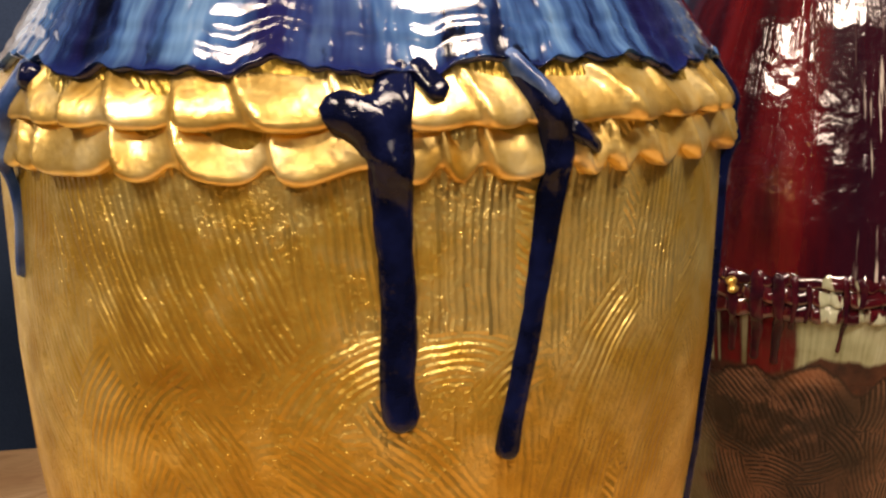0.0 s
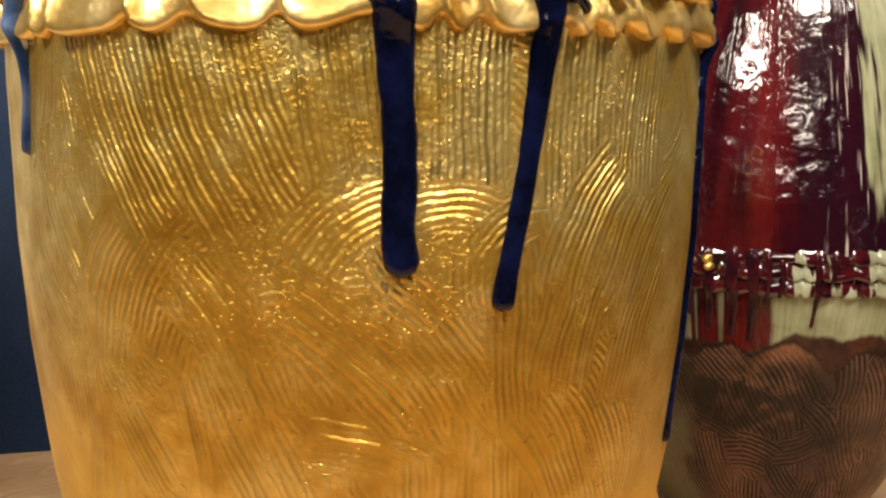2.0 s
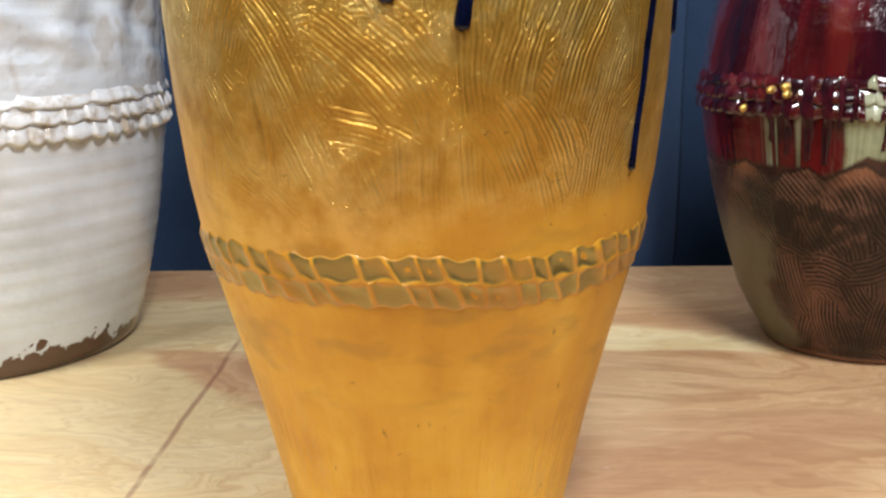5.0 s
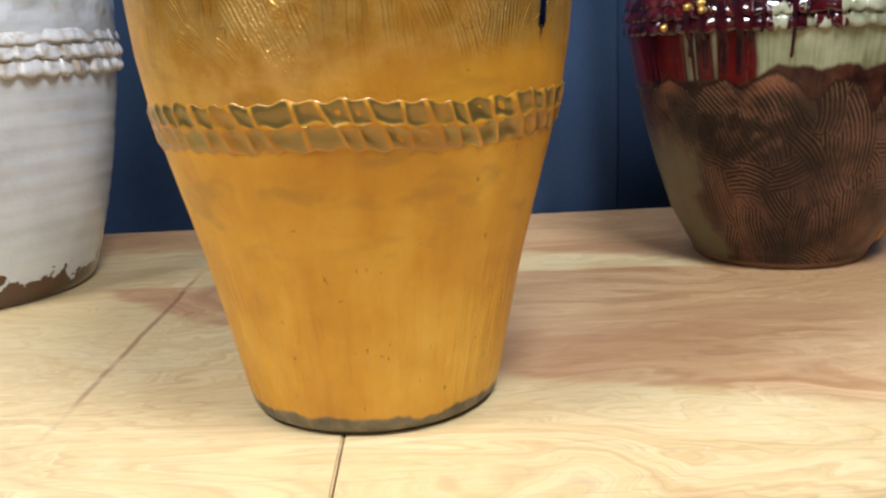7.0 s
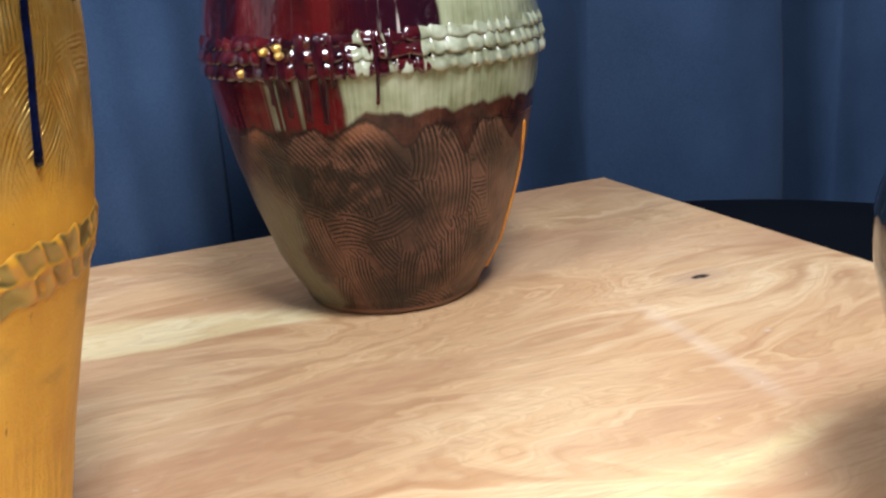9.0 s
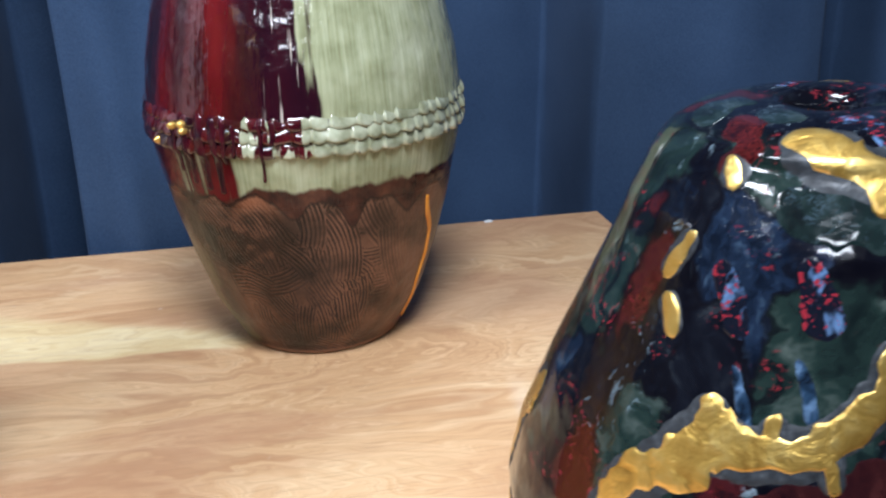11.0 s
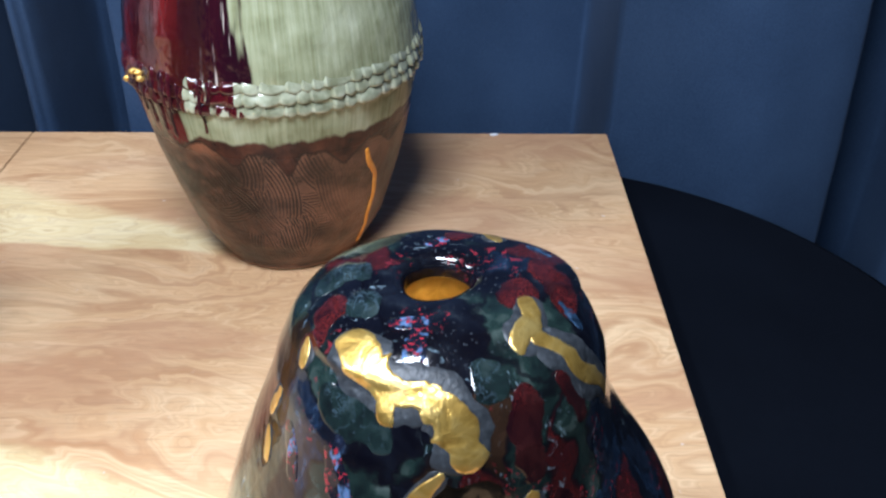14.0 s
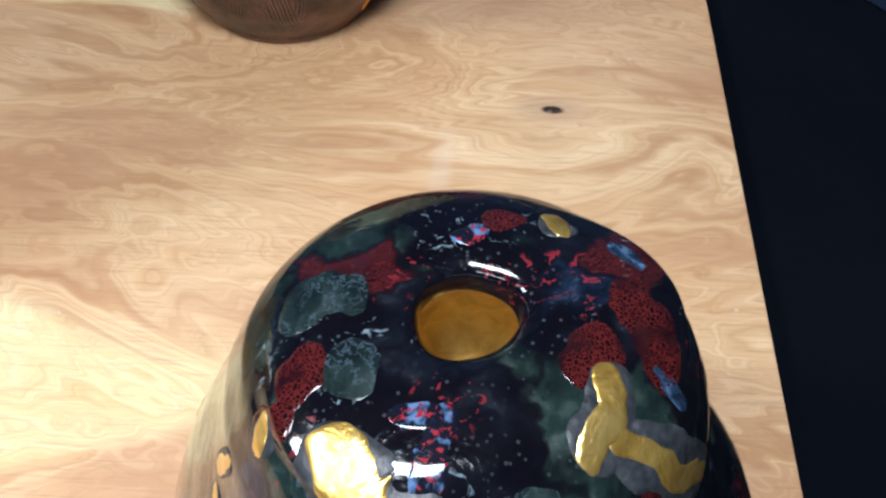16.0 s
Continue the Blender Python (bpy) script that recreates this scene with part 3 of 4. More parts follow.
    chalk = m.math("MULTIPLY", m.span(m.noise(geo, 60.0, 3), 0.70, 0.76), 0.5)
    col = m.mix(chalk, col, (0.72, 0.66, 0.62))
    rough = m.math("MULTIPLY_ADD", pores, 0.25, 0.28)
    return m.out(col, rough, 0.0, m.bump(m.math("ADD", pores, m.math("MULTIPLY", fig2, 0.5)), 0.0004, 0.5))


def wood_edge():
    m = Nodes("sawn_wood_edge")
    ob = m.coord()
    col = m.ramp(m.noise(m.vmath("MULTIPLY", ob, (60.0, 60.0, 400.0)), 1.0, 3), (0.3, (0.30, 0.17, 0.09)), (0.7, (0.60, 0.43, 0.26)))
    return m.out(col, 0.6, 0.0, m.bump(m.noise(ob, 300.0, 2), 0.0006, 0.5))


def cloth(name, a, b, weave, spec=0.15, sheen=0.02):
    m = Nodes(name)
    ob = m.coord()
    n = m.math("ADD", m.math("MULTIPLY", m.noise(ob, 5.0, 4), 0.55), m.math("MULTIPLY", m.noise(ob, weave, 2), 0.45))
    col = m.ramp(n, (0.32, a), (0.68, b))
    fibre = m.math("ADD", m.noise(ob, weave, 2), m.math("MULTIPLY", m.noise(ob, 28.0, 3), 1.5))
    return m.out(col, 0.88, 0.0, m.bump(fibre, 0.0012, 0.5), spec=spec, sheen=sheen)


def paint(name, colour, rough=0.8):
    m = Nodes(name)
    ob = m.coord()
    dim = tuple(c * 0.88 for c in colour)
    return m.out(m.mix(m.noise(ob, 3.0, 4), dim, colour), rough, 0.0, m.bump(m.noise(ob, 120.0, 2), 0.001, 0.3))


M_GOLD, M_COIL, M_BAND, M_BLUE = gold_body(), gold_coil(), band_material(), blue_glaze()
M_DRIP = drip_material("navy_glaze_drip", (0.002, 0.003, 0.012), (0.004, 0.007, 0.036))
M_RED_DRIP = drip_material("dark_oxblood_run", (0.016, 0.003, 0.007), (0.045, 0.005, 0.009), 0.1)
M_PALE_DRIP = drip_material("pale_blue_glaze_drip", (0.02, 0.05, 0.15), (0.12, 0.20, 0.38))
M_RED, M_RED_COIL = red_body(), red_coil()
M_ORANGE = drip_material("orange_glaze_drip", (0.62, 0.24, 0.025), (0.72, 0.34, 0.05), 0.25)
M_WHITE, M_WHITE_COIL = white_body(), white_coil()
M_DARK, M_LEAF, M_LINING, M_SLIP = dark_body(), leaf_gold(), leaf_gold("gold_lining", 0.0013), grey_slip()
M_OX, M_BOTTLE, M_TREACLE = pool("oxblood_pool", "ox"), pool("bottle_green_pool", "bottle"), pool("treacle_pool", "treacle")
M_CHUN, M_SPECK = pool("chun_blue_pool", "chun"), pool("red_fleck_pool", "speck")
M_WOOD, M_EDGE = wood(), wood_edge()
M_CLOTH = cloth("black_stretch_cloth", (0.0018, 0.0026, 0.0050), (0.0034, 0.0048, 0.0088), 700.0, 0.05, 0.0)
M_CURTAIN = cloth("navy_felt_curtain", (0.021, 0.040, 0.086), (0.038, 0.067, 0.132), 380.0)
M_WALL, M_FLOOR, M_CEIL = paint("grey_wall", (0.09, 0.093, 0.10)), paint("dark_carpet", (0.05, 0.05, 0.055), 0.95), paint("grey_ceiling", (0.16, 0.16, 0.165))


# ---------------------------------------------------------------- builders
def thing(name, at, label, category, group="", kind=""):
    ob = new(name)
    ob.location = at
    return tagged(ob, label, category, group, kind)


def mesh_part(name, verts, faces, mat, parent=None, label="", uv=None, smooth=True):
    """Links verts and faces as one mesh object; uv gives a pair for each vertex."""
    me = bpy.data.meshes.new(name)
    me.from_pydata([tuple(map(float, v)) for v in verts], [], faces)
    me.materials.append(mat)
    me.polygons.foreach_set("use_smooth", [smooth] * len(me.polygons))
    if uv is not None:
        layer = me.uv_layers.new(name="UVMap")
        idx = np.empty(len(me.loops), dtype=np.int32)
        me.loops.foreach_get("vertex_index", idx)
        layer.data.foreach_set("uv", np.asarray(uv, dtype=np.float32)[idx].ravel())
    me.update()
    ob = new(name, me)
    ob.parent = parent
    if label:
        ob["label"] = label
    return ob


def part(name, bm, mat, parent=None, label="", smooth=False):
    me = bpy.data.meshes.new(name)
    bmesh.ops.recalc_face_normals(bm, faces=bm.faces)
    bm.to_mesh(me)
    bm.free()
    me.materials.append(mat)
    me.polygons.foreach_set("use_smooth", [smooth] * len(me.polygons))
    ob = new(name, me)
    ob.parent = parent
    if label:
        ob["label"] = label
    return ob


def sheet_faces(rows, cols, closed=False):
    f = []
    for i in range(rows - 1):
        for j in range(cols if closed else cols - 1):
            k = (j + 1) % cols
            f.append((i * cols + j, i * cols + k, (i + 1) * cols + k, (i + 1) * cols + j))
    return f


def lumps(th, z, seed, size):
    """A slow unevenness round a pot, -1 to 1."""
    return (np.sin(2 * th + seed + 9 * z) + np.sin(3 * th - 2.1 * seed + 14 * z) + 0.7 * np.sin(5 * th + 1.3 * seed - 23 * z)) / 2.7 * size


def comb_layer(me, strokes):
    """Keeps, for each corner of a face, how far across its comb stroke it lies and how deep the comb went; later strokes lie over earlier ones.
    A stroke: place round and up the wall, heading in degrees, half length, half width, and the radius that it bends with."""
    uv = np.empty(len(me.loops) * 2, dtype=np.float32)
    me.uv_layers["UVMap"].data.foreach_get("uv", uv)
    uv = uv.reshape(-1, 2).astype(float)
    total = np.empty(len(me.polygons), dtype=np.int32)
    me.polygons.foreach_get("loop_total", total)
    owner = np.repeat(np.arange(len(total)), total)
    mid = np.stack([np.bincount(owner, uv[:, k]) / total for k in (0, 1)], 1)
    centre, base, deep = np.zeros((len(total), 2)), np.zeros(len(total)), np.zeros(len(total))
    centre[:, 0] = 5.0
    for k, (u, v, heading, half_long, half_wide, bend) in enumerate(strokes):
        a = math.radians(heading)
        c = np.array([u - math.sin(a) * bend, v + math.cos(a) * bend])
        rel = mid - c
        r = np.hypot(rel[:, 0], rel[:, 1])
        turn = np.arctan2(rel[:, 1], rel[:, 0]) - math.atan2(v - c[1], u - c[0])
        turn = (turn + np.pi) % (2 * np.pi) - np.pi
        rough = 0.0025 * np.sin(900 * r + 3 * k) + 0.0015 * np.sin(2300 * r + k)
        x, y = np.abs(turn) * abs(bend) + rough, np.abs(r - abs(bend))
        inside = (x < half_long) & (y < half_wide)
        centre[inside], base[inside] = c, 0.37 * k
        deep[inside] = (np.clip((half_long - x) / 0.006, 0.25, 1) * np.clip((half_wide - y) / 0.004, 0.5, 1))[inside]
    d = np.hypot(uv[:, 0] - centre[owner, 0], uv[:, 1] - centre[owner, 1]) + 0.0011 * base[owner]
    layer = me.uv_layers.new(name="comb")
    layer.data.foreach_set("uv", np.stack([d, deep[owner]], 1).astype(np.float32).ravel())
    me.uv_layers["UVMap"].active_render = True


def comb_strokes(seed, low, high, step, long, wide, heading, spread, known):
    """Strokes all round the wall in rough rows, then the ones that can be told apart: degrees round, height, heading, half length, half width, bend."""
    rng = np.random.default_rng(seed)
    out = []
    for v in np.arange(high, low, -step):
        for u in np.arange(-1.5 * np.pi * 0.14, 0.5 * np.pi * 0.14, step * 1.1):
            turn = rng.normal(heading, spread)
            out.append((u + rng.uniform(-0.4, 0.4) * step, v + rng.uniform(-0.4, 0.4) * step, turn, long * rng.uniform(0.7, 1.3), wide * rng.uniform(0.7, 1.3), rng.choice((-1, 1)) * rng.uniform(0.05, 0.16)))
    order = rng.permutation(len(out))
    return [out[k] for k in order] + [(math.radians(q[0]) * 0.14, *q[1:]) for q in known]


class Pot:
    """A thrown pot: a profile of (height, radius) rows, rounded, and its unevenness."""

    def __init__(self, rows, uneven, n=220):
        z, r = np.array([p[0] for p in rows], float), np.array([p[1] for p in rows], float)
        a = np.concatenate([[0], np.cumsum(np.hypot(np.diff(z), np.diff(r)))])
        self.arc = np.linspace(0, a[-1], n)
        self.z, self.r = np.interp(self.arc, a, z), np.interp(self.arc, a, r)
        for _ in range(3):
            for q in (self.z, self.r):
                q[1:-1] = (q[:-2] + 2 * q[1:-1] + q[2:]) / 4
        tz, tr = np.gradient(self.z), np.gradient(self.r)
        size = np.hypot(tz, tr) + 1e-12
        self.nz, self.nr = -tr / size, tz / size
        self.uneven = uneven
        self.coils = []
        k = int(np.argmax(self.z))
        self.rise = k

    def arc_at(self, h):
        return np.interp(h, self.z[:self.rise + 1], self.arc[:self.rise + 1])

    def point(self, th, a, off=0.0):
        z, r = np.interp(a, self.arc, self.z), np.interp(a, self.arc, self.r)
        nz, nr = np.interp(a, self.arc, self.nz), np.interp(a, self.arc, self.nr)
        rr = r * (1 + self.uneven(th, z)) + nr * off
        return np.stack([rr * np.cos(th), rr * np.sin(th), z + nz * off], -1)

    def radius(self, th, h):
        return np.interp(self.arc_at(h), self.arc, self.r) * (1 + self.uneven(th, h))

    def body(self, name, mat, parent, cols=320, scale=0.14, label="", base=True, comb=None):
        """The wall, with a seam of the pattern at the back and a flat foot."""
        th = np.linspace(-1.5 * np.pi, 0.5 * np.pi, cols + 1)
        T, A = np.meshgrid(th, self.arc)
        P = self.point(T, A)
        P[:, -1] = P[:, 0]
        v = P.reshape(-1, 3)
        uv = np.stack([T * scale, np.broadcast_to(self.z[:, None], T.shape)], -1).reshape(-1, 2)
        f = sheet_faces(len(self.arc), cols + 1)
        if base:
            v = np.concatenate([v, [[0, 0, self.z[0]]]])
            uv = np.concatenate([uv, [[0, 0]]])
            f += [(j + 1, j, len(v) - 1) for j in range(cols)]
        ob = mesh_part(name, v, f, mat, parent, label, uv)
        bm = bmesh.new()
        bm.from_mesh(ob.data)
        bmesh.ops.remove_doubles(bm, verts=bm.verts, dist=1e-6)
        bm.to_mesh(ob.data)
        bm.free()
        if comb:
            comb_layer(ob.data, comb)
        return ob

    def coil(self, name, h, half, proud, count, wave, phase, mat, parent, seed, cols=900, scale=0.14, label="", scallop=False, twist=0.0, facet=0.44, pinch=0.0):
        """A thumb-pressed coil of clay laid round the pot at height h."""
        rng = np.random.default_rng(seed)
        th = np.linspace(-1.5 * np.pi, 0.5 * np.pi, cols, endpoint=False)
        jit = sum(rng.uniform(-1, 1) * np.sin(k * th + rng.uniform(0, 6.28)) for k in (3, 5, 8, 13, 19)) * 0.24
        p = (th * count / (2 * np.pi) + phase + jit) % 1.0
        cell = np.floor(th * count / (2 * np.pi) + phase + jit).astype(int) % count
        own = rng.uniform(-1, 1, count)[cell] * np.sin(np.pi * p) ** 0.5
        press = np.where(p < 0.78, np.clip(np.sin(np.pi * p / 0.78), 0, 1) ** 0.8, -0.25 * np.sin(np.pi * (p - 0.78) / 0.22))
        size = 1 + 0.22 * sum(rng.uniform(-1, 1) * np.sin(k * th + rng.uniform(0, 6.28)) for k in (7, 11, 17)) / 1.6
        phi = np.linspace(-0.5 * np.pi, 0.5 * np.pi, 15)
        verts, uv, tops = [], [], []
        turn = th * count / (2 * np.pi) + phase + jit
        for q in phi:
            side = np.sin(q)
            p = (turn + twist * side) % 1.0
            tooth = np.where(p < 0.88, 1 - p / 0.88, (p - 0.88) / 0.12)
            tooth = (1 - pinch) * tooth + pinch * np.abs(2 * p - 1) ** 2.0
            hh = h + half * side * (1.0 + 0.10 * own) - wave * press * (1.0 if side < 0 else 0.75) + 0.0007 * own
            lift = proud * np.cos(q) ** (0.45 if pinch == 0 else 0.42) * size * (0.86 - facet + facet * tooth + 0.12 * press + (0.20 + 0.12 * pinch) * own - (0.28 if scallop else 0.42) * side * (1 + 0.5 * pinch)) if abs(side) < 1 else np.full_like(th, -0.0012)
            r = self.radius(th, hh) - 0.0012 + np.maximum(lift, 0)
            verts.append(np.stack([r * np.cos(th), r * np.sin(th), hh], 1))
            tops.append((hh, np.maximum(lift, 0) - 0.0012))
            uv.append(np.stack([th * scale, hh], 1))
        self.coils.append((cols, np.array([t[0] for t in tops]), np.array([t[1] for t in tops])))
        return mesh_part(name, np.concatenate(verts), sheet_faces(len(phi), cols, True), mat, parent, label, np.concatenate(uv))

    def over_coils(self, P):
        """How far the coils stand out from the wall under each point of a grid, evened out."""
        th, z = np.arctan2(P[..., 1], P[..., 0]), P[..., 2]
        out = np.zeros(z.shape)
        for cols, hh, up in self.coils:
            k = (np.round(((th + 1.5 * np.pi) % (2 * np.pi)) / (2 * np.pi) * cols).astype(int)) % cols
            for ij in np.ndindex(z.shape):
                c = k[ij]
                out[ij] = max(out[ij], np.interp(z[ij], hh[:, c], up[:, c], 0.0, 0.0))
        for _ in range(45):
            out[1:-1] = np.maximum(out[1:-1], (out[:-2] + 2 * out[1:-1] + out[2:]) / 4)
            out[:, 1:-1] = np.maximum(out[:, 1:-1], (out[:, :-2] + 2 * out[:, 1:-1] + out[:, 2:]) / 4)
        return out

    def stroke(self, name, rows, mat, parent, seed=0, ragged=0.0, round_ends=True, power=0.5, label="", across=11, drape=False):
        """A run of glaze or leaf on the wall. rows: degrees round, height, half width, thickness."""
        rng = np.random.default_rng(seed)
        rows = np.array(rows, float)
        th, a = np.radians(rows[:, 0]), self.arc_at(rows[:, 1])
        mean_r = np.interp(a, self.arc, self.r)
        step = np.hypot(np.diff(th) * (mean_r[1:] + mean_r[:-1]) / 2, np.diff(a))
        s = np.concatenate([[0], np.cumsum(step)])
        n = max(12, int(s[-1] / 0.0012))
        t = np.linspace(0, s[-1], n)
        line = []
        for q in (th, a, rows[:, 2], rows[:, 3]):
            c = np.interp(t, s, q)
            for _ in range(max(2, n // 9)):
                c[1:-1] = (c[:-2] + 2 * c[1:-1] + c[2:]) / 4
            line.append(c)
        th, a, w, up = line
        r = np.interp(a, self.arc, self.r)
        dt, da = np.gradient(th) * r, np.gradient(a)
        size = np.hypot(dt, da) + 1e-12
        nx, ny = -da / size, dt / size
        if round_ends:
            end = np.minimum(t, s[-1] - t) / np.maximum(w, 1e-5)
            cap = np.sqrt(np.clip(1 - (1 - np.clip(end, 0, 1)) ** 2, 0.004, 1))
            w, up = w * cap, up * cap ** 0.7
        for _ in range(6):
            for q in (nx, ny):
                q[1:-1] = (q[:-2] + 2 * q[1:-1] + q[2:]) / 4
        wob = [sum(amount * rng.uniform(0.6, 1.4) * np.sin(t * f * rng.uniform(0.7, 1.3) + rng.uniform(0, 6.28)) for f, amount in ((90, 1.0), (170, 0.9), (310, 0.6), (560, 0.35), (900, 0.22))) * ragged * 0.8 for _ in (0, 1)]
        verts = []
        rise = np.zeros((n, across))
        if drape:
            flat = [self.point(th + nx * w * v / r, a + ny * w * v) for v in np.linspace(-1, 1, across)]
            rise = self.over_coils(np.stack(flat, 1))
        for j, v in enumerate(np.linspace(-1, 1, across)):
            ww = w * v * (1 + (wob[0] if v > 0 else wob[1]))
            off = up * max(0.0, 1 - abs(v) ** 2.5) ** power - (0.0006 if abs(v) == 1 else 0.0) + rise[:, j]
            verts.append(self.point(th + nx * ww / r, a + ny * ww, off))
        grid = np.stack(verts, 1).reshape(-1, 3)
        faces = sheet_faces(n, across)
        ob = mesh_part(name, grid, faces, mat, parent, label)
        return ob


# ---------------------------------------------------------------- the room
def box(name, lo, hi, mat, label, category):
    bm = bmesh.new()
    size = [b - a for a, b in zip(lo, hi)]
    mid = [(a + b) / 2 for a, b in zip(lo, hi)]
    bmesh.ops.create_cube(bm, size=1, matrix=Matrix.Translation(mid) @ Matrix.Diagonal((*size, 1)))
    return tagged(part(name, bm, mat), label, category, kind="structure")


box("floor", (-3.2, -3.2, -0.1), (3.8, 1.6, 0.0), M_FLOOR, "dark grey carpeted floor of the room", "floor")
box("ceiling", (-3.2, -3.2, 2.7), (3.8, 1.6, 2.8), M_CEIL, "plain grey painted ceiling", "ceiling")
box("wall_north", (-3.2, 1.6, 0.0), (3.8, 1.7, 2.7), M_WALL, "plain grey wall behind the curtain", "wall")
box("wall_south", (-3.2, -3.3, 0.0), (3.8, -3.2, 2.7), M_WALL, "plain grey painted wall", "wall")
box("wall_west", (-3.3, -3.2, 0.0), (-3.2, 1.6, 2.7), M_WALL, "plain grey painted wall", "wall")
box("wall_east", (3.8, -3.2, 0.0), (3.9, 1.6, 2.7), M_WALL, "plain grey painted wall", "wall")


def curtain():
    """Heavy cloth in uneven pleats, with tight grooves between rounded folds."""
    proud = [(-2.2, -1.9), (-1.7, -1.42), (-1.2, -0.95), (-0.78, -0.56), (-0.12, -0.05), (0.005, 0.055), (0.155, 0.365), (0.89, 1.25), (1.42, 1.70), (1.9, 2.15), (2.4, 2.8)]
    xs = np.linspace(-2.3, 3.0, 1300)
    zs = np.linspace(0.03, 2.62, 46)
    verts = []
    for z in zs:
        drift = 0.016 * np.sin(1.9 * xs + 2.2 * z) + 0.010 * np.sin(4.3 * xs - 3.1 * z)
        x = xs + drift * min(1.0, abs(z - 0.95) * 2.0)
        y = np.full_like(xs, 1.42)
        for k, (a, b) in enumerate(proud):
            f = np.clip((x - a) / (b - a), 0, 1)
            rise = np.clip((x - a + 0.012) / 0.022, 0, 1) * np.clip((b + 0.012 - x) / 0.022, 0, 1)
            rise = rise * rise * (3 - 2 * rise)
            y -= rise * ((0.15 if a == 1.42 else 0.22) + 0.016 * np.sin(np.pi * f) + 0.007 * np.sin(2 * np.pi * (2 * f + 0.5 * z + 0.37 * k)) * np.sin(np.pi * f))
        y += 0.013 * np.sin(14 * xs + 1.3 * z + 0.6) + 0.005 * np.sin(33 * xs + 3 * z) + 0.009 * np.sin(9 * xs - 5.5 * z + 1.0) * np.sin(3.1 * z + 2 * xs)
        verts.append(np.stack([xs, y, np.full_like(xs, z)], 1))
    v = np.concatenate(verts)
    n = len(v)
    back = v + np.array([0, 0.004, 0])
    f = sheet_faces(len(zs), len(xs))
    f2 = [tuple(n + q for q in reversed(face)) for face in f]
    ob = mesh_part("curtain", np.concatenate([v, back]), f + f2, M_CURTAIN)
    tagged(ob, "heavy navy blue felt curtain hanging in uneven vertical folds", "curtain", kind="structure")


curtain()

# ---------------------------------------------------------------- the table
TOP = 0.75
RIGHT, BACK, SEAM = 0.878, 1.152, 0.034


def covered_table():
    """A long trestle with round ends under black stretch cloth."""
    t = thing("covered_table", (0, 0, 0), "round-ended table under a smooth black cloth, beneath the wooden board", "table")
    r, x0, x1, cy, z = 0.505, -0.60, 0.70, 0.60, TOP - 0.0205
    ang = np.linspace(-np.pi / 2, np.pi / 2, 60)
    plan = [(x1, np.cos(a), np.sin(a)) for a in ang] + [(x0, -np.cos(a), np.sin(a)) for a in ang[::-1]]
    plan = plan[1:-1]
    n = len(plan)
    steps = [(0.0, r - 0.012), (-0.0035, r - 0.0035), (-0.012, r)] + [(-0.012 - 0.70 * k / 12, r - 0.012 * np.sin(k / 12 * 3)) for k in range(1, 13)]
    verts = []
    for k, (dz, rr) in enumerate(steps):
        for j, (cx, ca, sa) in enumerate(plan):
            fold = 0.010 * max(0, k - 3) / 12 * math.sin(j * 0.9)
            verts.append((cx + ca * (rr + fold), cy + sa * (rr + fold), z + dz))
    mesh_part("cloth_top", [v for v in verts[:n]], [tuple(range(n))], M_CLOTH, t, smooth=False)
    mesh_part("cloth_skirt", verts, [q[::-1] for q in sheet_faces(len(steps), n, True)], M_CLOTH, t, "black cloth drop")
    return t


covered_table()


def board():
    """Two glued boards with a fine joint, lying on the cloth."""
    t = thing("wooden_board", (0, 0, 0), "pale hickory board with light sapwood streaks and one dark knot", "table top")
    for x0, x1 in ((-1.15, SEAM - 0.0006), (SEAM + 0.0006, RIGHT)):
        bm = bmesh.new()
        y0 = -0.18
        bmesh.ops.create_cube(bm, size=1, matrix=Matrix.Translation(((x0 + x1) / 2, (y0 + BACK) / 2, TOP - 0.010)) @ Matrix.Diagonal((x1 - x0, BACK - y0, 0.020, 1)))
        bmesh.ops.bevel(bm, geom=bm.edges[:], offset=0.0012, segments=2, affect="EDGES")
        p = part("plank", bm, M_WOOD, t)
        p.data.materials.append(M_EDGE)
        for poly in p.data.polygons:
            if abs(poly.normal.z) < 0.3:
                poly.material_index = 1
    bm = bmesh.new()
    bmesh.ops.create_icosphere(bm, subdivisions=2, radius=0.004, matrix=Matrix.Translation((0.712, BACK - 0.005, TOP + 0.0008)) @ Matrix.Diagonal((1.7, 0.9, 0.45, 1)))
    for q in bm.verts:
        q.co += Vector((noise.noise(q.co * 300), noise.noise(q.co * 300 + Vector((9, 0, 0))), 0)) * 0.0012
    part("splinter", bm, M_WHITE_COIL, t, "pale chip on the back edge")
    return t


board()


